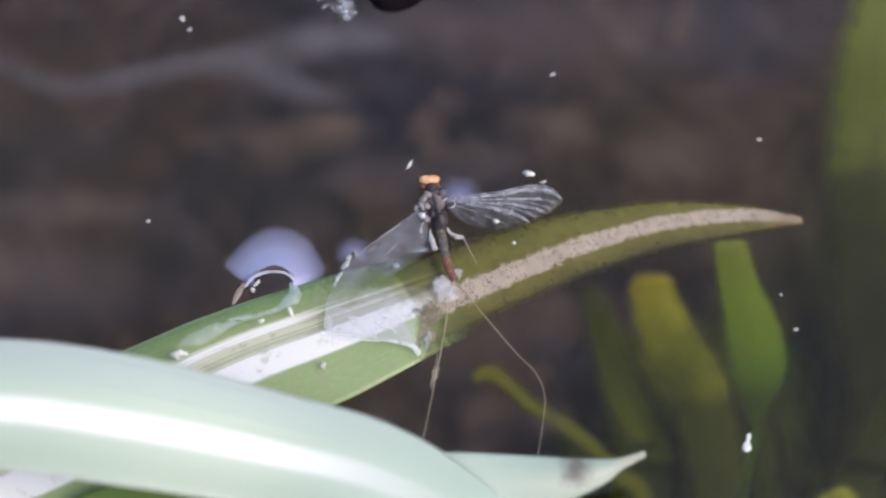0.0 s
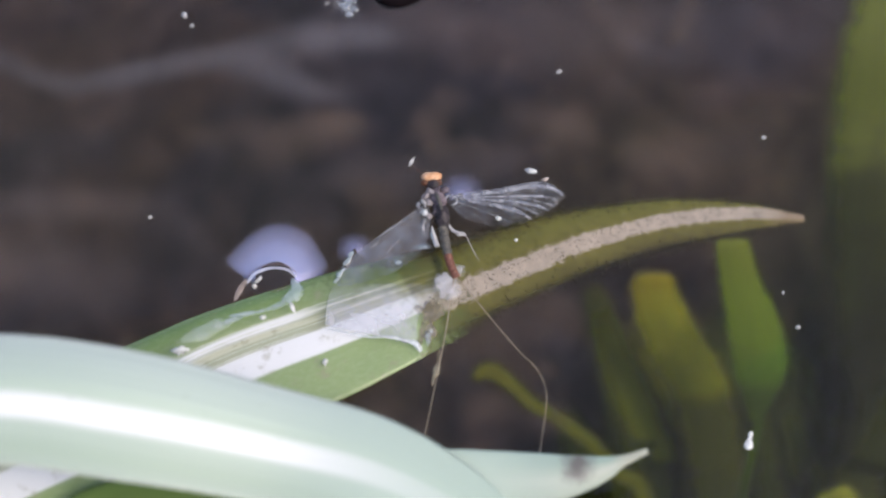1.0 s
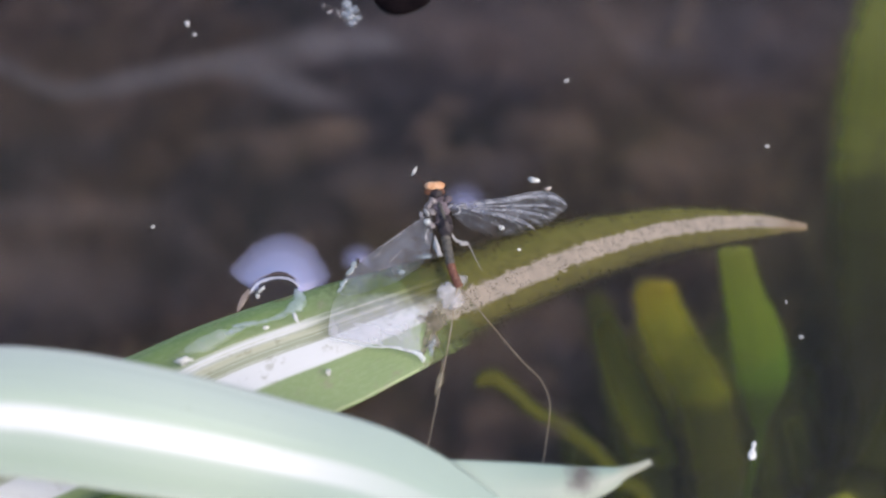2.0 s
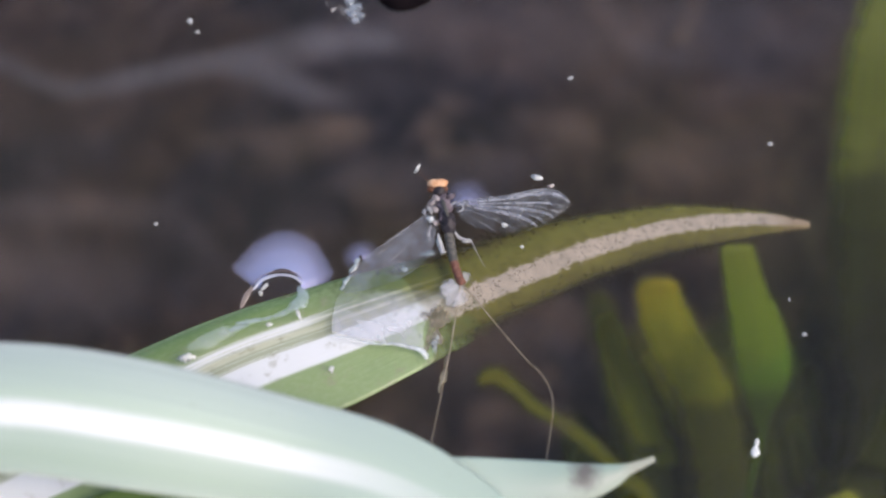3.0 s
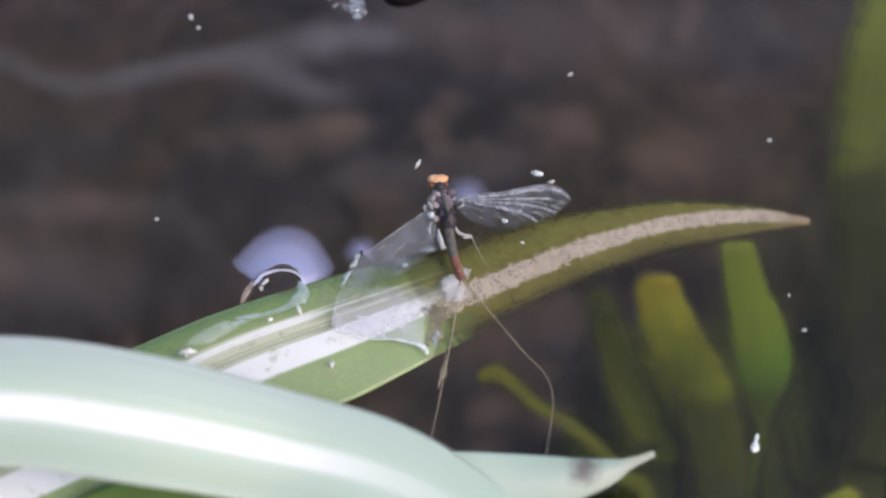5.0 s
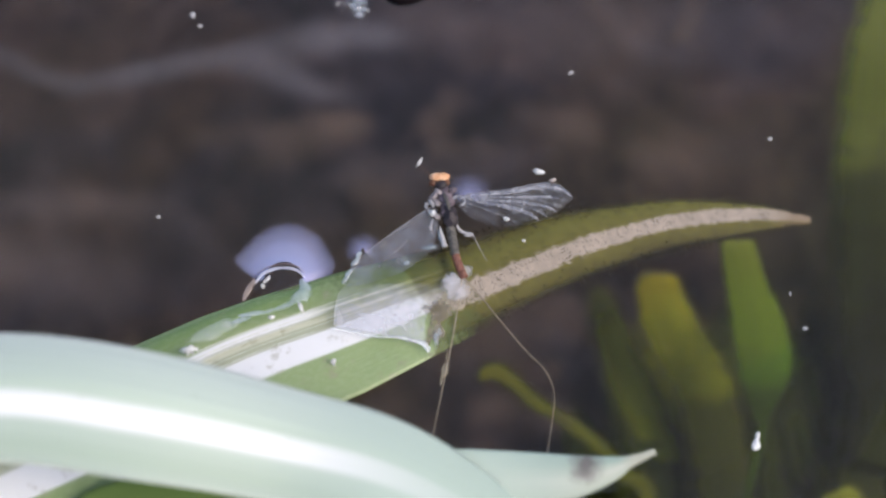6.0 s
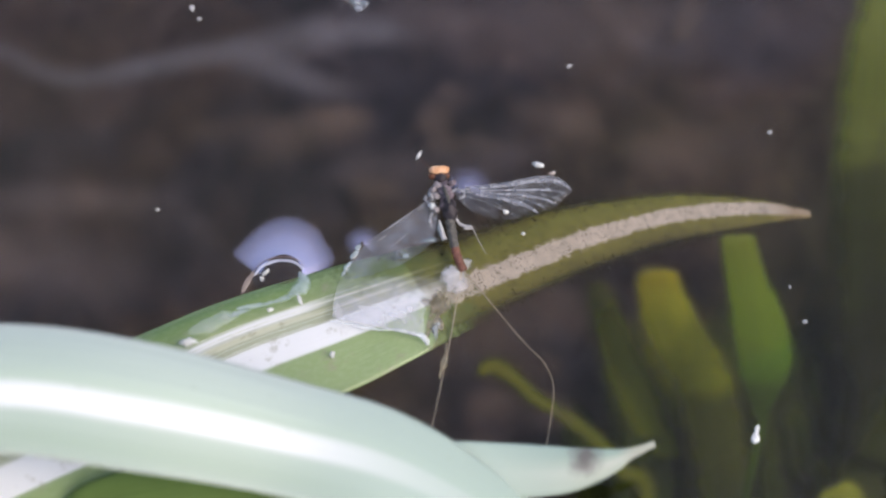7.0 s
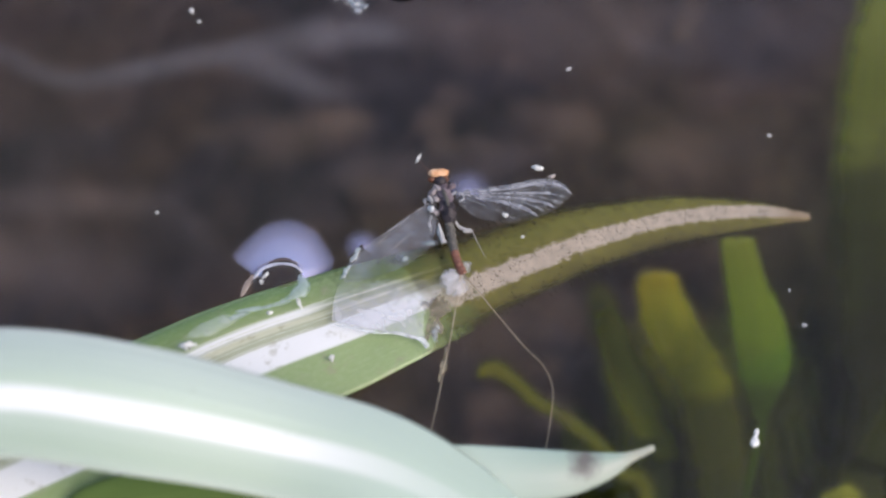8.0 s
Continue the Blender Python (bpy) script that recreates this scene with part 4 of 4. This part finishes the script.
wing([(0.89, 4.66, 0.90), (3.10, 4.82, 1.10), (5.44, 5.14, 1.30), (7.79, 5.61, 1.40), (9.43, 5.45, 1.40), (10.29, 4.87, 1.40), (10.61, 4.34, 1.30)],
     [(0.89, 4.34, 0.80), (1.78, 3.02, 0.70), (3.53, 2.14, 0.80), (5.62, 1.88, 0.90), (7.71, 2.25, 1.00), (9.36, 3.14, 1.10), (10.51, 4.13, 1.20)], 0.05,
     [([(0.94, 4.74, 0.95), (3.09, 4.84, 1.15), (5.67, 5.11, 1.35), (7.79, 5.53, 1.45), (9.42, 5.43, 1.45), (10.47, 4.66, 1.40)], 0.05),
      ([(1.45, 4.55, 1.00), (3.56, 4.61, 1.20), (5.90, 4.84, 1.35), (8.01, 5.22, 1.45), (9.64, 5.00, 1.45), (10.55, 4.29, 1.40)], 0.17),
      ([(1.22, 4.34, 1.00), (3.56, 4.37, 1.15), (6.36, 4.34, 1.30), (8.69, 4.32, 1.35), (10.08, 3.98, 1.30)], 0.09),
      ([(1.92, 4.31, 0.95), (4.02, 4.13, 1.10), (6.35, 3.92, 1.20), (8.43, 3.48, 1.25), (9.25, 2.98, 1.20)], 0.14),
      ([(2.62, 4.10, 0.95), (4.48, 3.71, 1.10), (6.56, 3.11, 1.15), (7.80, 2.30, 1.10)], 0.20),
      ([(4.02, 4.11, 1.05), (6.34, 3.61, 1.20), (7.95, 2.98, 1.20), (8.45, 2.54, 1.15)], 0.05),
      ([(1.45, 4.08, 0.90), (3.08, 3.50, 1.00), (4.93, 2.67, 1.00), (6.40, 1.96, 0.95)], 0.03),
      ([(1.31, 3.97, 0.90), (2.52, 3.24, 0.90), (3.63, 2.51, 0.90), (4.46, 1.86, 0.85)], 0.026),
      ([(1.12, 3.95, 0.85), (2.05, 3.05, 0.85), (2.84, 2.25, 0.80)], 0.02),
      ([(4.50, 4.92, 1.30), (6.83, 4.98, 1.40), (8.93, 4.90, 1.45), (10.28, 4.50, 1.40)], 0.03),
      ([(5.42, 4.37, 1.25), (7.52, 4.08, 1.30), (9.13, 3.66, 1.30), (9.78, 3.37, 1.25)], 0.035),
      ([(4.95, 3.55, 1.10), (6.33, 2.82, 1.10), (7.15, 2.09, 1.00)], 0.018),
      ([(3.09, 3.92, 1.00), (4.47, 3.16, 1.05), (5.62, 2.25, 1.00), (5.94, 1.91, 0.95)], 0.016),
      ([(7.31, 5.39, 1.42), (8.46, 4.57, 1.38), (9.38, 4.05, 1.35)], 0.02),
      ([(2.15, 4.50, 1.10), (4.03, 4.74, 1.25), (6.14, 5.04, 1.38), (8.25, 5.43, 1.45)], 0.035)])
part("wing_root", tube([(0.56, 4.18, 0.90), (1.03, 4.55, 1.00), (1.59, 4.39, 1.00), (1.69, 3.97, 0.90), (1.12, 3.76, 0.80)], [0.07, 0.10, 0.08, 0.08, 0.05], n=20, m=8, rough=0.6), MAT["vein"], mayfly)
wing([(-0.75, 3.92, 0.80), (-1.82, 3.23, 0.70), (-3.45, 1.98, 0.50), (-5.20, 0.68, 0.40), (-6.65, -0.52, 0.35), (-7.74, -2.18, 0.45), (-8.12, -3.10, 0.50)],
     [(-0.56, 3.50, 0.80), (-0.56, 1.87, 0.50), (-1.02, 0.02, 0.50), (-2.25, -1.39, 0.70), (-3.83, -2.44, 0.80), (-6.09, -3.23, 0.80), (-7.82, -3.49, 0.70)], 0.01,
     [([(-0.94, 3.79, 0.85), (-2.29, 2.89, 0.65), (-4.37, 1.31, 0.50), (-6.42, -0.31, 0.45)], 0.06),
      ([(-0.94, 3.60, 0.80), (-2.29, 2.53, 0.65), (-4.36, 0.84, 0.50), (-6.62, -1.10, 0.50)], 0.025),
      ([(-0.89, 3.29, 0.80), (-2.05, 1.80, 0.65), (-3.87, -0.28, 0.70), (-6.11, -2.36, 0.85)], 0.018)], "membrane_wet")


def leg(pts, radii, mat="leg"):
    part("leg", tube(pts, radii, n=20, m=8, rough=0.5), MAT[mat], mayfly)


leg([(0.61, 2.60, 0.60), (1.03, 2.08, 0.50), (1.40, 1.61, 0.40), (2.42, 1.30, 0.30)], [0.10, 0.12, 0.13, 0.10])
part("foot", lump((1.96, 1.38, 0.35), (0.42, 0.17, 0.14), rough=0.8, fine=2.0), MAT["leg"], mayfly)
leg([(2.42, 1.30, 0.30), (2.83, 0.34, 0.25), (3.46, -0.96, 0.20)], [0.04, 0.025, 0.02])
leg([(-0.37, 1.88, 0.70), (-0.19, 1.10, 0.60), (0.05, 0.12, 0.50)], [0.05, 0.16, 0.24])
leg([(-0.93, 2.61, 0.70), (-1.12, 1.93, 0.60), (-0.98, 1.25, 0.50)], [0.10, 0.13, 0.09], "vein")
leg([(-0.56, 4.77, 1.20), (-0.94, 4.08, 1.10), (-1.68, 3.66, 0.90)], [0.05, 0.09, 0.05], "vein")
part("antenna", tube([(-0.66, 6.09, 1.30), (-1.37, 6.68, 1.20), (-1.90, 7.39, 1.00)], [0.03, 0.025, 0.02], n=14, m=6), MAT["rust"], mayfly)
part("tail", tube([(1.46, -2.55, 0.50), (1.13, -4.84, 0.30), (0.67, -7.71, 0.20), (0.18, -10.30, 0.15), (-0.35, -13.05, 0.10), (-0.87, -15.67, 0.10), (-1.37, -18.40, 0.10)], [0.07, 0.05, 0.045, 0.04, 0.036, 0.032, 0.025], n=60, m=6), MAT["tail"], mayfly)
part("tail", tube([(1.55, -2.55, 0.50), (2.82, -4.01, 0.30), (4.42, -6.12, 0.20), (6.52, -8.79, 0.15), (7.89, -10.30, 0.15), (8.58, -12.14, 0.10), (8.36, -14.42, 0.10), (7.87, -17.09, 0.10), (7.48, -19.70, 0.10)], [0.07, 0.05, 0.045, 0.04, 0.04, 0.036, 0.032, 0.032, 0.025], n=80, m=6), MAT["tail"], mayfly)

part("tail_lint", add_lump(tube([(0.31, -8.54, 0.25), (0.18, -9.49, 0.25), (0.09, -10.33, 0.25), (-0.18, -10.98, 0.25), (-0.31, -11.72, 0.25)], [0.03, 0.10, 0.24, 0.15, 0.04], n=40, m=8, flat=0.5, rough=1.2), (0.09, -10.64, 0.2), (0.24, 0.16, 0.1), rough=0.9, fine=2.5), MAT["tuft"], mayfly, "ragged brown lint caught on the tail")

# ---- water round the leaf: menisci, film, bubble ----
def fan(centre, r0, outer, rise, squash=1.10):
    """A curved skin of water that climbs towards what it clings to. outer: its reach in millimetres at angles in degrees."""
    c = Vector(centre)
    bm = bmesh.new()
    uv = bm.loops.layers.uv.new("blade")
    rows, where = [], {}
    n = 60
    reach, turns = spline([r for a, r in outer], n), spline([float(a) for a, r in outer], n)
    for i in range(n + 1):
        a = radians(turns[i])
        row = []
        for j in range(17):
            s = j / 16
            r = r0 + (reach[i] * (1 + 0.02 * noise.noise(Vector((i * 0.5, r0, 0)))) - r0) * s
            v = bm.verts.new(c + Vector((r * math.cos(a), r * math.sin(a) * squash, 0.05 + rise * (1 - s) ** 2)))
            where[v] = (i / n, s)
            row.append(v)
        rows.append(row)
    for i in range(n):
        for j in range(16):
            bm.faces.new((rows[i][j], rows[i + 1][j], rows[i + 1][j + 1], rows[i][j + 1]))
    for f in bm.faces:
        for l in f.loops:
            l[uv].uv = where[l.vert]
    bmesh.ops.recalc_face_normals(bm, faces=bm.faces)
    return bm


part("meniscus", fan((-13.02, -2.98, 0.0), 1.62, [(-25, 3.2), (0, 3.6), (12, 4.0), (20, 4.5), (28, 4.45), (40, 4.5), (52, 4.75), (70, 4.95), (90, 5.0), (110, 4.85), (130, 4.65), (145, 4.6), (154, 4.65), (158, 4.4), (166, 3.0), (176, 2.0)], 0.45), MAT["meniscus"], water, "water drawn up round a bubble, mirroring the sky")
part("meniscus", fan((-6.69, -0.00, 0.0), 0.15, [(-40, 1.6), (0, 1.6), (45, 1.75), (90, 1.6), (135, 1.7), (180, 1.7), (220, 1.5)], 0.12), MAT["dimple"], water)
part("meniscus", fan((1.99, 5.02, 0.0), 0.2, [(-30, 2.2), (0, 2.3), (45, 2.4), (90, 2.3), (135, 2.2), (180, 1.8), (205, 1.4)], 0.12), MAT["dimple"], water)

film = part("water_film", sheet([(-7.94, -3.54, 1.50), (-8.39, -4.36, 1.70), (-8.64, -5.85, 1.80), (-8.67, -7.19, 1.80)], [(0.36, -3.14, 0.60), (-0.27, -4.37, 0.70), (-1.43, -6.30, 0.90), (-1.38, -8.60, 0.80)], n=40, m=40, sag=-0.15), MAT["film"])
tagged(film, "thin film of water over the striped leaf, sky reflection painted in", "water film")
part("rim", tube([(-8.84, -7.47, 1.80), (-7.25, -7.73, 1.60), (-5.49, -8.03, 1.40), (-3.73, -8.00, 1.20), (-2.17, -8.25, 1.00), (-1.46, -8.64, 0.90), (-1.24, -9.12, 0.80)], [0.04, 0.06, 0.10, 0.08, 0.12, 0.20, 0.12], n=50, m=10, flat=0.5, rough=0.9), MAT["sky_sheen"], film, "bright swollen edge of the film")
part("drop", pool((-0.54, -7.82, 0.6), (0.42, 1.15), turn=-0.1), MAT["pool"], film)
tuft = bmesh.new()
random.seed(21)
add_lump(tuft, (-0.95, -6.27, 0.10), (0.85, 1.5, 0.06), rough=0.9, fine=2.0, level=5)
add_lump(tuft, (-0.27, -5.25, 0.10), (0.7, 0.8, 0.06), rough=0.9, fine=2.0, level=5)
for k in range(14):
    q = random.uniform(0.04, 0.10)
    spot = Vector((-0.90, -6.37, 0.35)) + Vector((random.gauss(0, 0.6), random.gauss(0, 0.8), random.uniform(-0.1, 0.15)))
    add_lump(tuft, tuple(spot), (q, q * random.uniform(0.6, 1.4), q * 0.6), rough=0.7, fine=2.0, level=2)
tagged(part("algae_tuft", tuft, MAT["tuft"]), "ragged brown algae where the leaf meets the water", "algae", kind="stuff")


def droplet(at, size, turn=0.0):
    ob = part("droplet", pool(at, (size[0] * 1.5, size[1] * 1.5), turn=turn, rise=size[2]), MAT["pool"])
    tagged(ob, "small bright drop of water on the leaf", "water drop", "drops round the insect")


droplet((-3.11, -1.48, 0.90), (0.40, 0.22, 0.04), 0.3)
droplet((-1.11, 0.08, 0.60), (0.75, 0.32, 0.12), 0.2)
droplet((-0.23, 0.94, 0.50), (0.22, 0.75, 0.14), 0.1)
droplet((-7.01, -0.54, 0.50), (0.16, 0.30, 0.12), -0.5)
for k, at in enumerate(((-6.91, -0.61, 0.55), (-7.27, -1.25, 0.60), (-7.76, -2.34, 0.70), (-8.06, -3.01, 0.75))):
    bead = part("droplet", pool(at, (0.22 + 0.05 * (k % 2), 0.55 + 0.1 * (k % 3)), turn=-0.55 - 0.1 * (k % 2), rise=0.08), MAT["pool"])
    tagged(bead, "tiny whitish bead of water along the wing edge", "water drop", "drops round the insect")
droplet((-7.85, -2.49, 0.70), (0.20, 0.35, 0.12), -0.4)
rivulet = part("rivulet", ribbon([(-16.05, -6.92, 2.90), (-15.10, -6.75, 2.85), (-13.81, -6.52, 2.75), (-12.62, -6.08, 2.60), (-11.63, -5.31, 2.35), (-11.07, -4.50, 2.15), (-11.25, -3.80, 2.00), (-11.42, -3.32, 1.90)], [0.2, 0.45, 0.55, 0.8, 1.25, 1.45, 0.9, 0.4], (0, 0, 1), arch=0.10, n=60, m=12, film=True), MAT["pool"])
tagged(rivulet, "small trail of water lying on the leaf", "water drop")
droplet((-16.04, -7.47, 3.10), (0.85, 0.22, 0.05), 0.35)
# The leaf's bluish gloss, painted as a pale patch just above it.
gloss_streak = part("gloss_streak", pool((-18.12, -8.74, 3.75), (3.4, 0.75), turn=0.52, rise=0.1, tilt=-0.16), MAT["gloss"])
tagged(gloss_streak, "faint bluish gloss streak painted on the leaf as a patch", "water film")
dome = lump((-13.40, -3.17, 0.20), (2.2, 1.55, 0.8), rough=0.0)
bmesh.ops.delete(dome, geom=[v for v in dome.verts if v.co.z < 0.02], context="VERTS")
bubble = part("bubble", dome, MAT["bead"])
tagged(bubble, "clear air bubble at the leaf edge", "bubble")
part("rim", ribbon([(-15.20, -3.19, 0.70), (-14.68, -2.46, 0.85), (-13.73, -2.05, 0.95), (-12.68, -1.98, 1.00), (-11.85, -2.20, 0.95), (-11.29, -2.73, 0.90)], [0.15, 0.28, 0.34, 0.36, 0.34, 0.26], (0, 0, 1), arch=0.2, n=40, m=8, film=True), MAT["rim_water"], bubble, "pale bluish rim")
part("edge_line", tube([(-15.36, -2.84, 0.70), (-14.70, -2.11, 0.85), (-13.75, -1.70, 0.95), (-12.65, -1.63, 1.00), (-11.73, -1.90, 0.95), (-11.21, -2.43, 0.90)], [0.02, 0.04, 0.05, 0.05, 0.04, 0.02], n=36, m=6), MAT["mauve"], bubble, "thin dark line round the rim")
part("skirt", ribbon([(-16.13, -4.68, 0.50), (-15.78, -3.72, 0.55), (-15.27, -2.92, 0.65)], [0.25, 0.62, 0.55], (0, 0, 1), arch=0.12, n=24, m=8, film=True), MAT["skirt"], bubble, "brownish edge of the bubble")
froth_bm = bmesh.new()
random.seed(11)
for k in range(14):
    a, d = random.uniform(0, 6.28), random.random() ** 0.6
    spot = Vector((0.73, -2.75, 0.15)) + Vector((math.cos(a) * d * 0.95, math.sin(a) * d * 0.75, 0))
    if k > 9:
        spot = Vector((1.80, -1.52, 0.10)) + Vector((math.cos(a) * d * 0.45, math.sin(a) * d * 0.7, 0))
    q = random.uniform(0.05, 0.11)
    add_lump(froth_bm, tuple(spot), (q, q, q * 0.7), rough=0.4, level=2)
tagged(part("froth", froth_bm, MAT["froth"]), "tiny clear bubbles round the insect's tail end", "froth", kind="stuff")
froth_bm = bmesh.new()
for x, y, a, b in ((1.00, -3.26, 1.35, 1.00), (0.37, -2.96, 0.90, 0.80), (1.41, -3.91, 1.10, 0.70), (1.88, -2.01, 0.55, 0.75), (0.73, -2.52, 0.70, 0.60)):
    add_pool(froth_bm, (x, y, 0.30), (a, b), turn=a, rise=0.2)
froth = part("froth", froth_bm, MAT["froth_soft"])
tagged(froth, "whitish froth round the insect's tail end", "froth", kind="stuff")


# ---- floating flakes ----
def flake(at, size, turn=0.0, mat="speck", name="flake", label="tiny white flake floating on the water"):
    ob = part(name, lump(at, size, rough=1.2, fine=2.6, level=3, turn=radians(turn)), MAT[mat])
    return tagged(ob, label, "flake", "floating flakes")


flake((-2.10, 8.05, 0.50), (0.11, 0.34, 0.10), -25)
flake((7.98, 7.34, 0.20), (0.44, 0.20, 0.12), -20)
flake((9.14, 6.53, 0.20), (0.28, 0.10, 0.10), 15, "pink", label="tiny pinkish flake floating on the water")
flake((5.10, 2.36, 1.20), (0.16, 0.16, 0.12))
flake((6.57, 0.93, 0.10), (0.13, 0.10, 0.10))
right_flake = flake((27.97, 10.65, 0.10), (0.18, 0.14, 0.08), 15, "dull", label="tiny greyish flake floating on the water")
drifting_flake = flake((11.05, 17.31, 0.10), (0.21, 0.14, 0.08), 15, "dull", label="tiny greyish flake floating on the water")
flake((-23.77, 3.06, 0.10), (0.14, 0.14, 0.08), 15, "dull", label="tiny greyish flake floating on the water")
flake((-22.73, 23.41, 0.10), (0.18, 0.25, 0.08), 20, "dull", label="tiny greyish flake floating on the water")
flake((-21.97, 22.24, 0.10), (0.18, 0.14, 0.08), 15, "dull", label="tiny greyish flake floating on the water")
flake((28.79, -6.81, 0.10), (0.17, 0.13, 0.07), 20, "dull", label="tiny greyish flake floating on the water")
flake((27.98, -3.77, 0.10), (0.07, 0.15, 0.05), 0, "dull", label="tiny greyish flake floating on the water")
split = tagged(part("flake", tube([(23.70, -16.78, 0.10), (23.77, -16.52, 0.10), (23.89, -16.25, 0.10), (23.96, -15.94, 0.10), (24.08, -15.63, 0.10), (24.16, -15.31, 0.10)], [0.08, 0.26, 0.24, 0.12, 0.20, 0.06], n=30, m=12, flat=0.5, rough=0.8), MAT["speck"]), "larger two-lobed white flake floating on the water", "flake", "floating flakes")
flake((-19.48, -9.86, 3.30), (0.48, 0.26, 0.16), 10, label="small white flake lying on the leaf")
flake((-8.57, -10.24, 1.70), (0.15, 0.22, 0.12), 10, label="small white flake lying on the leaf")
flake((-11.26, -5.92, 2.20), (0.13, 0.38, 0.12), 30, label="small white flake lying on the leaf")
flake((-13.46, -6.89, 2.60), (0.20, 0.14, 0.10), 0, label="small white flake lying on the leaf")
# The bubble's small white highlights, added as two solid flecks.
flake((-14.28, -2.98, 0.90), (0.30, 0.13, 0.10), 50, label="small white highlight on the bubble")
flake((-14.58, -3.48, 0.80), (0.14, 0.20, 0.10), 10, label="small white highlight on the bubble")
debris = part("dark_debris", lump((-3.40, 27.00, 0.00), (2.7, 2.3, 0.9), rough=0.25), MAT["dark"])
tagged(debris, "dark rounded bit of bark floating on the water", "debris")
clot = bmesh.new()
random.seed(4)
for k in range(9):
    base = Vector((-7.99, 24.53, 0.10))
    add_lump(clot, tuple(base + Vector((random.gauss(0, 0.45), random.gauss(0, 0.7), 0.05))), (random.uniform(0.25, 0.5), random.uniform(0.25, 0.5), 0.2), rough=0.8, fine=1.8, level=2)
blister = tagged(part("water_blister", clot, MAT["bright"]), "clear lilac cluster of bubbles on the water", "bubbles", kind="stuff")
clot = bmesh.new()
for k in range(16):
    base = Vector((-9.32, 24.53, 0.10))
    add_lump(clot, tuple(base + Vector((random.gauss(0, 0.5), random.gauss(0, 0.55), 0.05))), (random.uniform(0.05, 0.14), random.uniform(0.06, 0.2), 0.1), rough=0.6, level=2)
foam_clot = tagged(part("foam_clot", clot, MAT["froth"]), "ragged whitish clot of foam on the water", "foam", kind="stuff")


# ---- what drifts on the water: seconds, and millimetres along x and y ----
def motions():
    for floating, rows in (
            (drifting_flake, ((0, -0.60, 0), (0.5, -0.40, 0), (1, -0.25, 0), (1.5, 0.0, 0), (3, 0.25, 0), (4.5, 0.20, 0), (6, 0.12, 0), (6.5, 0.0, 0), (8, 0.0, 0))),
            (right_flake, ((0, -0.10, 0), (1, 0.10, 0), (3, 0.15, 0), (4.5, 0.10, 0), (6.5, 0.0, 0), (8, 0.0, 0))),
            (debris, ((0, -0.1, -0.50), (1, -0.05, -0.42), (1.5, 0, -0.30), (3, 0, -0.06), (4.5, 0, 0), (8, 0, 0))),
            (foam_clot, ((0, -0.20, 0), (3, -0.15, 0), (6, 0, 0), (8, -0.05, 0))),
            (blister, ((0, -0.20, 0), (3, -0.15, 0), (6, 0, 0), (8, -0.05, 0)))):
        walk(floating, [(t, pose(x * MM, y * MM, 0)) for t, x, y in rows])


motions()
